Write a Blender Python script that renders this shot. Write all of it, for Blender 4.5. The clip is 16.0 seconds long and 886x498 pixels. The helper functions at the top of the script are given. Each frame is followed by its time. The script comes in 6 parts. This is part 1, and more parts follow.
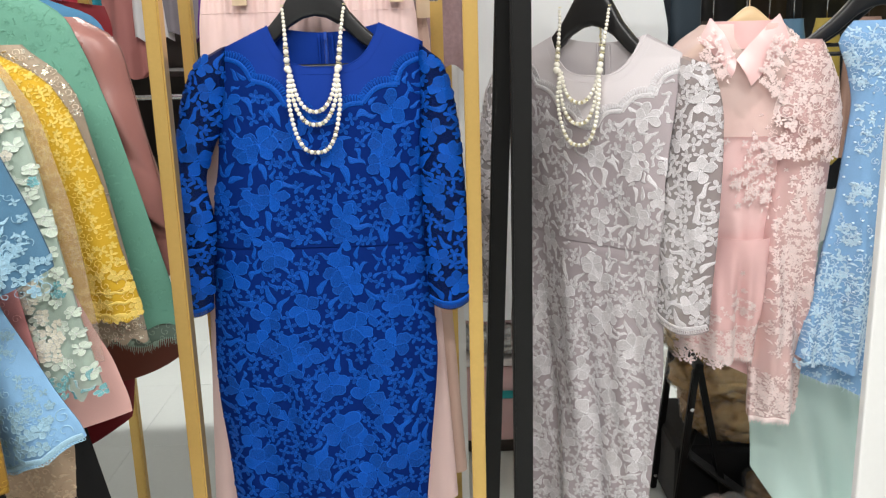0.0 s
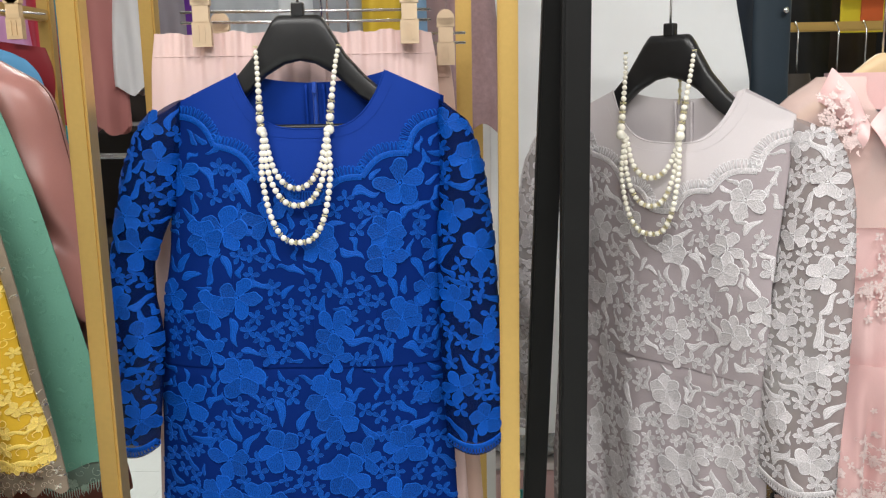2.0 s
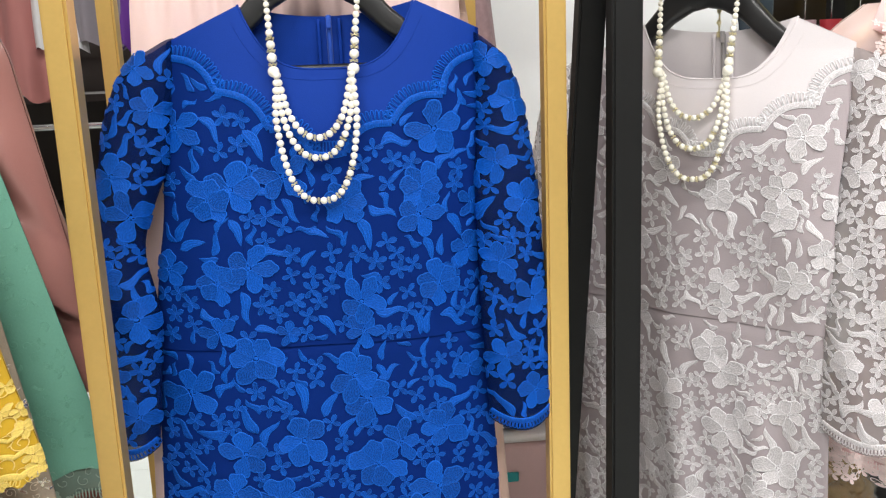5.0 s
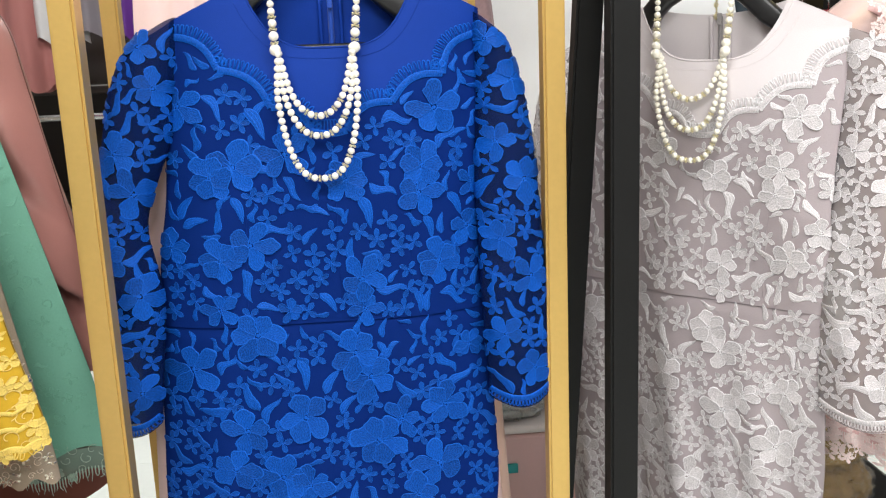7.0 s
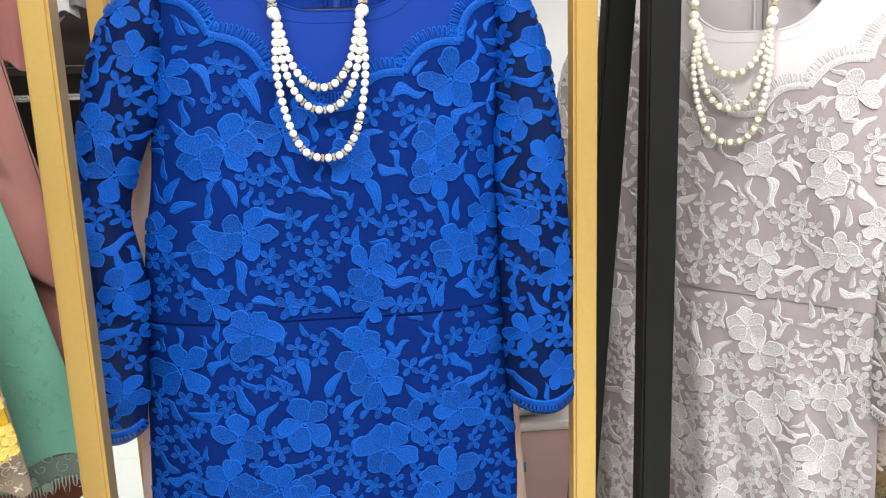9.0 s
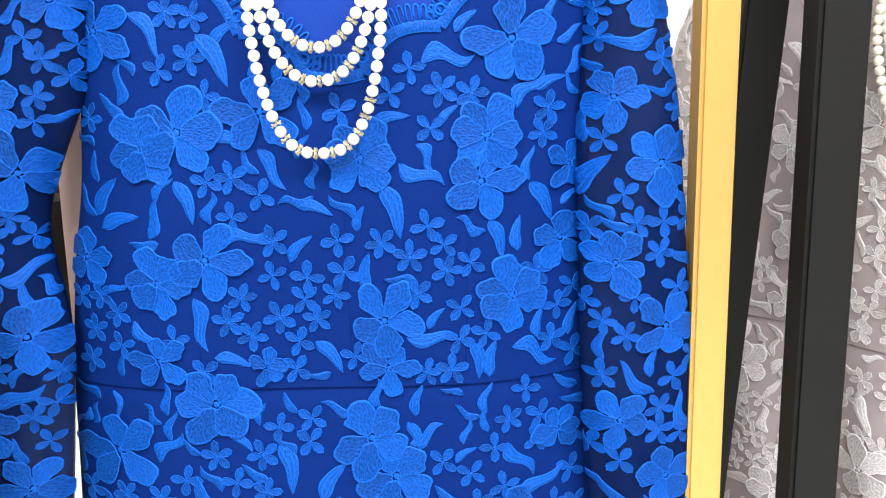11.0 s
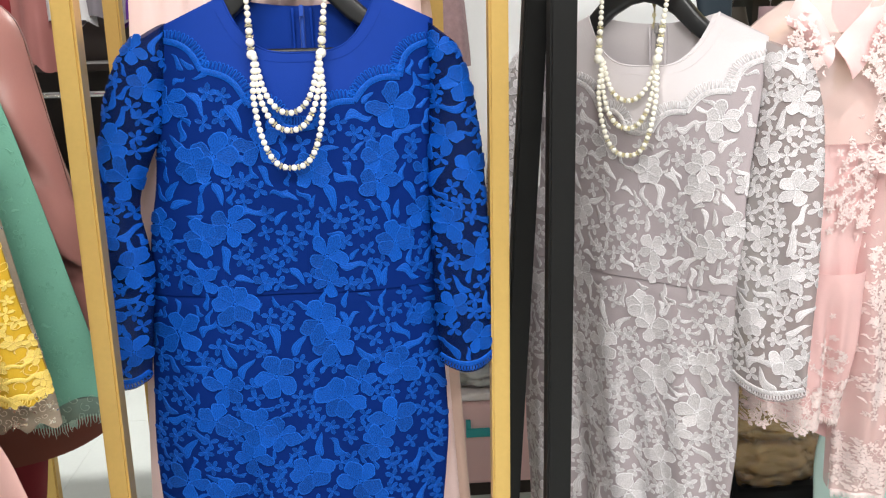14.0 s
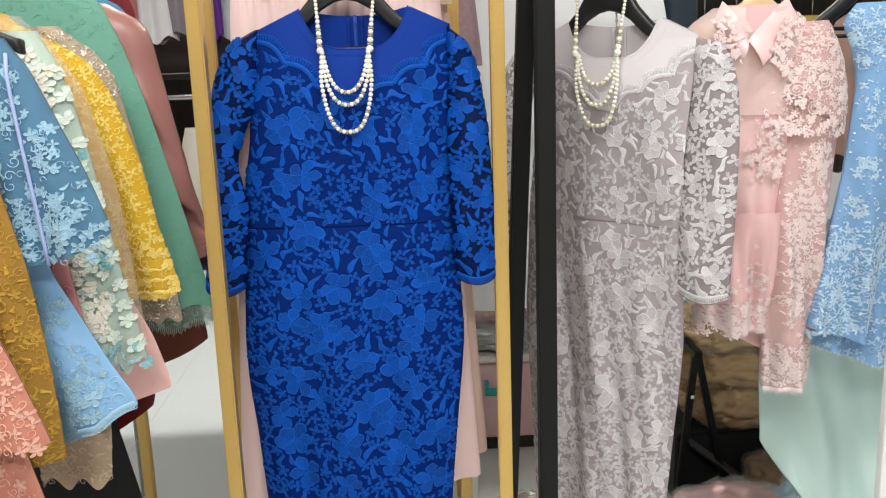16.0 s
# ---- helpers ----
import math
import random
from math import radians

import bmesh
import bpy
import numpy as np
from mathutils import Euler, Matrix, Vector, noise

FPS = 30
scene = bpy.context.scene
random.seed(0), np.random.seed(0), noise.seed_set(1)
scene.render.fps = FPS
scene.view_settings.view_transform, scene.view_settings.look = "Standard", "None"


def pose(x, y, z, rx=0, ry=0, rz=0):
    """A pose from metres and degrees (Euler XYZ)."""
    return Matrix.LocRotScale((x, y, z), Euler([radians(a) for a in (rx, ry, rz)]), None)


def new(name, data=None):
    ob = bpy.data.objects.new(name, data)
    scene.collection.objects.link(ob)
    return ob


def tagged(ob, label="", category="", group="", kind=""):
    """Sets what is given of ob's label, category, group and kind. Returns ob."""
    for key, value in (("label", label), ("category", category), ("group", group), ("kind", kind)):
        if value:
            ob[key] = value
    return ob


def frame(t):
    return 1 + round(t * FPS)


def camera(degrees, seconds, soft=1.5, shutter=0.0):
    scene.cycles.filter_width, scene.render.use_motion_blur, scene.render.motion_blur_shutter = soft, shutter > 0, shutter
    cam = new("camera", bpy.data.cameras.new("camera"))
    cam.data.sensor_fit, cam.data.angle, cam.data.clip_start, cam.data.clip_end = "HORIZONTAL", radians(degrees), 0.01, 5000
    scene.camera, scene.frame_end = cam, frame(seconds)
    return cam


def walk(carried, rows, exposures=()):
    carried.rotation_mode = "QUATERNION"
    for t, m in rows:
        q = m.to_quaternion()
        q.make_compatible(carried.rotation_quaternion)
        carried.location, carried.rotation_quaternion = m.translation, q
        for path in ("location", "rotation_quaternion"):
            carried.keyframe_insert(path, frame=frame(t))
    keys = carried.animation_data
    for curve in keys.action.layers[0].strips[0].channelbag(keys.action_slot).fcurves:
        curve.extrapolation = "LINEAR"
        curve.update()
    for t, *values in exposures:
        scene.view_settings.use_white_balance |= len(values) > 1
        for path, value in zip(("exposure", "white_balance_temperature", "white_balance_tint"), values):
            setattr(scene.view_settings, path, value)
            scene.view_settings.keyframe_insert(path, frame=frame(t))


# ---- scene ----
# ---- camera ----
cam = camera(53.3, 16.0, soft=1.25)
METRES, EYE, TILT, LEAN, TURN = 2.26, 1.5, 0.0, 0.0, 0.0
ROWS = [
    (0.0, 0.0, 0.0, 0.0, -0.39, -13.79, 1.6),
    (0.5, 0.0006, 0.0393, -0.0021, -0.45, -13.21, 1.47),
    (1.0, 0.0168, 0.0988, 0.0002, -0.32, -11.59, 1.21),
    (1.5, 0.0283, 0.1463, -0.0009, 0.37, -11.37, 1.05),
    (2.0, 0.0045, 0.1858, -0.0005, 1.75, -10.5, 1.11),
    (2.5, -0.0314, 0.2233, 0.0012, 1.77, -10.63, 1.28),
    (3.0, -0.047, 0.2364, -0.0005, 0.01, -11.19, 1.43),
    (3.5, -0.0602, 0.2403, -0.0014, -2.54, -11.61, 1.7),
    (4.0, -0.0684, 0.2435, -0.0068, -4.45, -12.13, 1.98),
    (6.5, -0.0755, 0.2397, -0.0346, -5.73, -11.92, 2.32),
    (7.0, -0.0756, 0.2366, -0.0328, -5.53, -11.97, 2.27),
    (7.5, -0.081, 0.2428, -0.0345, -5.47, -12.72, 2.25),
    (8.0, -0.0827, 0.2452, -0.0336, -5.56, -13.06, 2.0),
    (10.5, -0.0613, 0.3889, -0.0602, -3.87, -11.68, 1.02),
    (11.0, -0.0544, 0.4176, -0.0596, 0.73, -12.43, 1.57),
    (11.5, -0.0505, 0.4265, -0.0616, 4.31, -12.58, 2.01),
    (12.0, -0.0484, 0.3892, -0.0439, 4.06, -12.39, 2.16),
    (12.5, -0.0512, 0.3331, -0.0213, 2.75, -13.12, 2.04),
    (13.0, -0.0651, 0.2703, -0.0168, -1.76, -13.4, 1.37),
    (13.5, -0.0687, 0.22, -0.0123, -4.7, -13.52, 0.93),
    (14.0, -0.047, 0.1741, -0.0127, -4.5, -13.95, 1.26),
    (14.5, -0.0342, 0.1187, -0.0291, -3.41, -13.6, 1.68),
    (15.0, -0.0281, 0.07, -0.0301, -2.93, -13.15, 1.43),
    (15.5, -0.0393, 0.0238, -0.0294, -2.86, -12.69, 1.61),
    (16.0, -0.0546, -0.0252, -0.0308, -2.91, -12.37, 1.93),
]
EXPOSURES = [(0.0, -0.15), (2.0, -0.25), (3.5, -0.08), (4.0, -0.03), (6.5, 0.1), (8.0, 0.16), (10.5, 0.7), (11.5, 0.95), (12.0, 0.92), (12.5, 0.5), (13.0, 0.24), (13.5, 0.12), (14.5, 0.14), (15.3, 0.08), (16.0, -0.15)]
walk(cam, [(t, pose(0, 0, EYE, TILT, LEAN, TURN) @ pose(METRES * x, METRES * y, METRES * z, 90 + pitch, roll, yaw)) for t, x, y, z, yaw, pitch, roll in ROWS], EXPOSURES)

# ---- light: a shop with long ceiling panels, a white north wall and dark unseen walls ----
world = bpy.data.worlds.new("world")
scene.world = world
world.use_nodes = True
world.node_tree.nodes["Background"].inputs[0].default_value = (0.9, 0.95, 1.0, 1)
world.node_tree.nodes["Background"].inputs[1].default_value = 0.25
CEILING = 3.0


def panel_lamp(x, y, w, d, watts, col=(1.0, 0.98, 0.955)):
    data = bpy.data.lights.new("ceiling_lamp", "AREA")
    data.shape, data.size, data.size_y, data.energy, data.color = "RECTANGLE", w, d, watts, col
    ob = new("ceiling_lamp", data)
    ob.matrix_world = pose(x, y, CEILING - 0.06)
    return ob


for lx, ly, watts in ((-1.0, 0.35, 38), (0.8, 0.35, 38), (-0.1, -1.4, 72), (-1.3, 3.9, 36), (0.9, 3.9, 44)):
    panel_lamp(lx, ly, 1.2, 0.3, watts)


# ---- materials ----
def nodes_of(name):
    m = bpy.data.materials.new(name)
    m.use_nodes = True
    nt = m.node_tree
    return m, nt, nt.nodes["Principled BSDF"]


def link_noise(nt, coord, scale, detail=3.0, stretch=None):
    n = nt.nodes.new("ShaderNodeTexNoise")
    n.inputs["Scale"].default_value, n.inputs["Detail"].default_value = scale, detail
    if stretch:
        mp = nt.nodes.new("ShaderNodeMapping")
        mp.inputs["Scale"].default_value = stretch
        nt.links.new(coord, mp.inputs[0])
        coord = mp.outputs[0]
    nt.links.new(coord, n.inputs["Vector"])
    return n.outputs[0]


def tint(nt, base, fac, amount, dark=0.0):
    """base colour varied by fac: from base*(1-amount) to base*(1+amount)"""
    mix = nt.nodes.new("ShaderNodeMix")
    mix.data_type = "RGBA"
    mix.inputs[6].default_value = (*[max(0, c * (1 - amount) - dark) for c in base], 1)
    mix.inputs[7].default_value = (*[min(1, c * (1 + amount)) for c in base], 1)
    nt.links.new(fac, mix.inputs[0])
    return mix.outputs[2]


def material(name, col, rough=0.6, metal=0.0, var=0.12, patch=9.0, grain=500.0, bump=0.15, sheen=0.0, alpha=1.0, coat=0.0,
             stretch=None, uv=False, per_island=False, wrinkle=0.0, spec=0.5, depth=0.001):
    m, nt, b = nodes_of(name)
    tc = nt.nodes.new("ShaderNodeTexCoord")
    co = tc.outputs["UV" if uv else "Object"]
    b.inputs["Roughness"].default_value, b.inputs["Metallic"].default_value = rough, metal
    b.inputs["Specular IOR Level"].default_value = spec
    b.inputs["Sheen Weight"].default_value, b.inputs["Sheen Roughness"].default_value = sheen, 0.4
    b.inputs["Coat Weight"].default_value = coat
    b.inputs["Alpha"].default_value = alpha
    big = link_noise(nt, tc.outputs["Object"], patch, 4)
    fine = link_noise(nt, co, grain, 2, stretch)
    if uv:
        sharp = nt.nodes.new("ShaderNodeMapRange")
        sharp.inputs["From Min"].default_value, sharp.inputs["From Max"].default_value = 0.36, 0.64
        nt.links.new(fine, sharp.inputs["Value"])
        fine = sharp.outputs[0]
    add = nt.nodes.new("ShaderNodeMath")
    add.operation = "MULTIPLY_ADD"
    nt.links.new(fine, add.inputs[0])
    add.inputs[1].default_value = 0.55
    if per_island:
        info = nt.nodes.new("ShaderNodeNewGeometry")
        half = nt.nodes.new("ShaderNodeMath")
        half.operation = "MULTIPLY"
        half.inputs[1].default_value = 0.5
        nt.links.new(info.outputs["Random Per Island"], half.inputs[0])
        nt.links.new(half.outputs[0], add.inputs[2])
    else:
        half = nt.nodes.new("ShaderNodeMath")
        half.operation = "MULTIPLY"
        half.inputs[1].default_value = 0.5
        nt.links.new(big, half.inputs[0])
        nt.links.new(half.outputs[0], add.inputs[2])
    nt.links.new(tint(nt, col, add.outputs[0], var), b.inputs["Base Color"])
    bp = nt.nodes.new("ShaderNodeBump")
    bp.inputs["Strength"].default_value, bp.inputs["Distance"].default_value = bump, depth
    nt.links.new(fine, bp.inputs["Height"])
    if wrinkle:
        soft = link_noise(nt, tc.outputs["Object"], 7.0, 2, (1.0, 1.0, 0.35))
        bp2 = nt.nodes.new("ShaderNodeBump")
        bp2.inputs["Strength"].default_value, bp2.inputs["Distance"].default_value = wrinkle, 0.02
        nt.links.new(soft, bp2.inputs["Height"])
        nt.links.new(bp2.outputs[0], bp.inputs["Normal"])
    nt.links.new(bp.outputs[0], b.inputs["Normal"])
    return m


def cloth_mat(name, col, **kw):
    kw = {"rough": 0.75, "var": 0.1, "grain": 900.0, "bump": 0.25, "sheen": 0.15, "spec": 0.25, **kw}
    return material(name, col, **kw)


def thread_mat(name, col, **kw):
    # random tone per petal puts the sheen of turned threads into the colour
    kw = {"rough": 0.5, "var": 0.5, "grain": 1.0, "bump": 0.45, "sheen": 0.0, "uv": True, "stretch": (850.0, 330.0, 1.0), "per_island": True, "spec": 0.12, **kw}
    return material(name, col, **kw)


BLUE = {"fabric": cloth_mat("blue_crepe", (0.002, 0.0175, 0.138), sheen=0.0, spec=0.05), "yoke": cloth_mat("blue_yoke", (0.004, 0.034, 0.26), rough=0.6, sheen=0.0, spec=0.12),
        "thread": thread_mat("blue_thread", (0.002, 0.062, 0.345), var=0.6), "cord": thread_mat("blue_cord", (0.005, 0.1, 0.52), var=0.25, bump=0.3),
        "net": cloth_mat("blue_net", (0.001, 0.009, 0.065), alpha=0.9, sheen=0.0, spec=0.05), "zip": cloth_mat("blue_zip", (0.02, 0.07, 0.38), rough=0.4)}
GREY = {"fabric": cloth_mat("grey_crepe", (0.36, 0.31, 0.325)), "yoke": cloth_mat("grey_yoke", (0.64, 0.59, 0.605), rough=0.6),
        "thread": thread_mat("grey_thread", (0.55, 0.52, 0.535), var=0.45, rough=0.34, spec=0.45), "cord": thread_mat("grey_cord", (0.76, 0.74, 0.76), var=0.2, bump=0.3, rough=0.36, spec=0.4),
        "net": cloth_mat("grey_net", (0.33, 0.29, 0.29), alpha=0.62), "zip": cloth_mat("grey_zip", (0.3, 0.28, 0.28), rough=0.4)}
PEARL = material("pearl", (0.87, 0.83, 0.72), rough=0.22, var=0.06, patch=200, grain=300, bump=0.02, coat=0.5)
GILT = material("gilt", (0.85, 0.72, 0.45), rough=0.35, metal=0.6, var=0.3, grain=900, bump=0.8)
BLACK_PLASTIC = material("black_plastic", (0.012, 0.012, 0.013), rough=0.36, var=0.3, grain=250, bump=0.08)
STEEL = material("steel", (0.7, 0.7, 0.7), rough=0.25, metal=1.0, grain=200, bump=0.03)
GOLD_PAINT = material("gold_paint", (0.64, 0.42, 0.13), rough=0.34, metal=0.55, var=0.1, patch=5, grain=160, bump=0.04)
BLACK_PAINT = material("black_paint", (0.007, 0.007, 0.007), rough=0.5, spec=0.25, var=0.35, patch=14, grain=220, bump=0.1)
BEIGE = material("beige_plastic", (0.66, 0.5, 0.34), rough=0.42, var=0.06, grain=120, bump=0.03)
WOOD = material("light_wood", (0.72, 0.52, 0.3), rough=0.42, var=0.25, grain=14, bump=0.05, stretch=(1, 8, 8))
WHITE_PAINT = material("white_paint", (0.78, 0.78, 0.77), rough=0.5, var=0.04, grain=90, bump=0.05)
FLOOR_MAT = material("floor_tile", (0.70, 0.74, 0.71), rough=0.2, var=0.06, patch=2.5, grain=60, bump=0.02)
DARK_WALL = material("dark_wall", (0.36, 0.35, 0.34), rough=0.7, var=0.25, patch=1.5, grain=40)
GROUT = material("grout", (0.68, 0.72, 0.69), rough=0.8)


# ---- building helpers ----
def mesh_part(name, verts, faces, mats, parent=None, label="", smooth=True, index=None, uvs=None):
    me = bpy.data.meshes.new(name)
    me.from_pydata([tuple(map(float, v)) for v in verts], [], faces)
    for m in mats if isinstance(mats, (list, tuple)) else [mats]:
        me.materials.append(m)
    if index is not None:
        me.polygons.foreach_set("material_index", index)
    if smooth:
        me.polygons.foreach_set("use_smooth", [True] * len(me.polygons))
    if uvs is not None:
        layer = me.uv_layers.new(name="UVMap")
        loops = np.empty(len(me.loops), dtype=np.int32)
        me.loops.foreach_get("vertex_index", loops)
        layer.data.foreach_set("uv", np.asarray(uvs, dtype=np.float32)[loops].ravel())
    ob = new(name, me)
    if parent:
        ob.parent = parent
    if label:
        tagged(ob, label)
    return ob


def part(name, bm, mat, parent=None, label="", smooth=False):
    me = bpy.data.meshes.new(name)
    bm.to_mesh(me)
    bm.free()
    me.materials.append(mat)
    if smooth:
        me.polygons.foreach_set("use_smooth", [True] * len(me.polygons))
    ob = new(name, me)
    if parent:
        ob.parent = parent
    if label:
        tagged(ob, label)
    return ob


def thing(name, label, category, m=None, group="", kind=""):
    ob = new(name)
    ob.empty_display_size = 0.05
    if m is not None:
        ob.matrix_world = m
    return tagged(ob, label, category, group, kind)


def box_bm(x0, x1, y0, y1, z0, z1, bevel=0.004, bm=None):
    fresh = bm is None
    bm = bm or bmesh.new()
    r = bmesh.ops.create_cube(bm, size=1.0, matrix=Matrix.LocRotScale(((x0 + x1) / 2, (y0 + y1) / 2, (z0 + z1) / 2), None, (x1 - x0, y1 - y0, z1 - z0)))
    if bevel and fresh:
        bmesh.ops.bevel(bm, geom=list(bm.edges), offset=bevel, segments=2, affect="EDGES", profile=0.5)
    return bm


def bar_bm(a, b, w, d=None, bevel=0.003):
    """a square tube from a to b"""
    a, b = Vector(a), Vector(b)
    bm = bmesh.new()
    ln = (b - a).length
    bmesh.ops.create_cube(bm, size=1.0, matrix=Matrix.Diagonal((w, d or w, ln, 1)))
    bmesh.ops.bevel(bm, geom=list(bm.edges), offset=bevel, segments=2, affect="EDGES")
    v = (b - a).normalized()
    q = v.to_track_quat("Z", "Y") if abs(v.z) < 0.9 else Vector((0, 0, 1)).rotation_difference(v)
    bm.transform(Matrix.LocRotScale((a + b) / 2, q, None))
    return bm


def tube_arrays(pts, r, n=6, closed=False):
    pts = np.asarray(pts, float)
    m = len(pts)
    tan = np.gradient(pts, axis=0)
    tan /= np.linalg.norm(tan, axis=1, keepdims=True) + 1e-9
    ref = np.array([0, 1.0, 0]) if abs(tan[:, 1]).max() < 0.9 else np.array([0.3, 0.2, 0.93])
    u = np.cross(tan, ref)
    u /= np.linalg.norm(u, axis=1, keepdims=True) + 1e-9
    w = np.cross(tan, u)
    rr = np.broadcast_to(np.asarray(r, float), (m,))
    a = np.arange(n) * 2 * np.pi / n
    v = pts[:, None] + rr[:, None, None] * (np.cos(a)[None, :, None] * u[:, None] + np.sin(a)[None, :, None] * w[:, None])
    f = [(i * n + j, i * n + (j + 1) % n, (i + 1) * n + (j + 1) % n, (i + 1) * n + j) for i in range(m - 1) for j in range(n)]
    f += [tuple(range(n))[::-1], tuple((m - 1) * n + j for j in range(n))]
    return v.reshape(-1, 3), f


def tube(name, pts, r, mat, parent=None, label="", n=8):
    v, f = tube_arrays(pts, r, n)
    return mesh_part(name, v, f, mat, parent, label)


def join_arrays(chunks):
    vs, fs, k = [], [], 0
    for v, f in chunks:
        vs.append(np.asarray(v, float))
        fs += [tuple(i + k for i in q) for q in f]
        k += len(v)
    return np.concatenate(vs), fs


# ---- cloth: a soft shell between a left and a right edge ----
class Cloth:
    """rows: (z, left, right, front depth, back depth, shift); folds: (amplitude, waves per metre, phase, slant, z where they start, z where they are full)"""

    def __init__(self, rows, folds=(), power=2.6, soft=0.02, twist=(0.0, 1.47, 1.22)):
        self.r = np.array(sorted(rows), float)
        self.folds, self.power, self.soft, self.twist = folds, power, soft, twist

    def at(self, z):
        z = np.asarray(z, float)
        out = 0
        for o in (-1, -0.5, 0, 0.5, 1):
            out = out + np.stack([np.interp(z + o * self.soft, self.r[:, 0], self.r[:, i]) for i in range(1, 6)])
        return out / 5

    def fold(self, s, z, q):
        y = 0
        for a, k, ph, sl, z0, z1 in self.folds:
            g = np.clip((z - z0) / (z1 - z0), 0, 1)
            y = y + a * g * np.sin(2 * np.pi * k * (s + sl * (z - z0)) + ph + 0.8 * np.sin(5 * z + ph))
        return y * (1 - np.abs(q) ** 6)

    def point(self, s, z, side=-1):
        s, z = np.broadcast_arrays(np.asarray(s, float), np.asarray(z, float))
        l, r, fr, bk, sh = self.at(z)
        c, h = (l + r) / 2, np.maximum((r - l) / 2, 1e-3)
        q = np.clip((s - c) / h, -0.999, 0.999)
        d = np.where(side < 0, fr, bk)
        y = side * d * (1 - np.abs(q) ** self.power) ** 0.6 + self.fold(s, z, q) + sh
        k, z0, z1 = self.twist
        y = y - k * (c + h * q) * np.clip((z - z0) / (z1 - z0), 0, 1)
        return np.stack([c + h * q, y, z], -1)

    def lifted(self, s, z, h):
        """the point h above the front at (s, z)"""
        p = self.point(s, z)
        e = 0.002
        a = self.point(s + e, z) - self.point(s - e, z)
        b = self.point(s, z + e) - self.point(s, z - e)
        n = np.cross(a, b)
        n /= np.linalg.norm(n, axis=-1, keepdims=True) + 1e-9
        n = np.where(n[..., 1:2] > 0, -n, n)
        return p + n * np.asarray(h)[..., None]

    def sheet(self, zlo, zhi, side=-1, nq=48, nz=70, inset=0.0):
        """the front or back between the curves zlo(q) and zhi(q)"""
        q = np.sin(np.linspace(-np.pi / 2, np.pi / 2, nq + 1))
        v = np.linspace(0, 1, nz + 1)[:, None]
        lo = np.array([zlo(x) if callable(zlo) else zlo for x in q])
        hi = np.array([zhi(x) if callable(zhi) else zhi for x in q])
        z = lo + (hi - lo) * v
        l, r, *_ = self.at(z)
        p = self.point((l + r) / 2 + (r - l) / 2 * q, z, side)
        p[..., 1] -= side * inset
        w = nq + 1
        f = [(i * w + j, i * w + j + 1, (i + 1) * w + j + 1, (i + 1) * w + j) for i in range(nz) for j in range(nq)]
        if side > 0:
            f = [t[::-1] for t in f]
        return p.reshape(-1, 3), f


# ---- embroidery, drawn flat and laid on a cloth ----
def petal(length, width, n=12, tip=0.1, wave=0.06, skew=0.0):
    """one petal: widest past its middle, with a lobed rim under a raised cord"""
    a = np.arange(n) * 2 * np.pi / n
    k = 1 + wave * np.cos(5 * a + skew) + tip * np.maximum(0, np.cos(a - 0.35 * np.sign(skew))) ** 5 + 0.6 * wave * np.sin(7 * a + 3 * skew)
    x, y = 0.54 * length + 0.46 * length * np.cos(a) * k, 0.5 * width * np.sin(a) * (1 + 0.42 * np.cos(a)) * k
    cx = 0.56 * length
    ring = lambda s, h: np.stack([cx + (x - cx) * s, y * s, np.full(n, h)], -1)
    v = np.concatenate([ring(1.0, 0.0001), ring(0.96, 0.0011), ring(0.9, 0.0006), ring(0.5, 0.0009), [[cx * 0.8, 0, 0.0006]]])
    f, idx = [], []
    for k0 in range(3):
        for i in range(n):
            j = (i + 1) % n
            f.append((k0 * n + i, k0 * n + j, (k0 + 1) * n + j, (k0 + 1) * n + i))
            idx.append(1 if k0 < 2 else 0)
    for i in range(n):
        f.append((3 * n + i, 3 * n + (i + 1) % n, 4 * n))
        idx.append(0)
    return v, f, idx, v[:, [1, 0]].copy()


def turned(v, a):
    c, s = math.cos(a), math.sin(a)
    w = v.copy()
    w[:, 0], w[:, 1] = v[:, 0] * c - v[:, 1] * s, v[:, 0] * s + v[:, 1] * c
    return w


def motif(pieces):
    vs, fs, ix, uv, k = [], [], [], [], 0
    for v, f, i, u in pieces:
        vs.append(v), uv.append(u)
        fs += [tuple(q + k for q in t) for t in f]
        ix += i
        k += len(v)
    return np.concatenate(vs), fs, ix, np.concatenate(uv)


def button(r, n=8, h=0.0013):
    a = np.arange(n) * 2 * np.pi / n
    v = np.concatenate([np.stack([r * np.cos(a), r * np.sin(a), np.full(n, 0.0008)], -1), np.stack([0.6 * r * np.cos(a), 0.6 * r * np.sin(a), np.full(n, h)], -1), [[0, 0, h]]])
    f = [(i, (i + 1) % n, n + (i + 1) % n, n + i) for i in range(n)] + [(n + i, n + (i + 1) % n, 2 * n) for i in range(n)]
    return v, f, [1] * len(f), v[:, :2].copy()


def big_flower(rng, petals=5):
    """broad overlapping petals, some rounded and some drawn to a point, with a notched rim"""
    out = []
    gap = 2 * math.pi / petals
    for i in range(petals):
        v, f, ix, uv = petal(rng.uniform(0.42, 0.56), rng.uniform(0.29, 0.4), 26, rng.choice((0.05, 0.25, 0.45)), rng.uniform(0.04, 0.09), rng.uniform(-1.2, 1.2))
        v = turned(v, i * gap + rng.uniform(-0.2, 0.2))
        v[:, 2] += 0.0005 * ((i * 2) % petals)
        out.append((v, f, ix, uv))
    out.append(button(0.04))
    return motif(out)


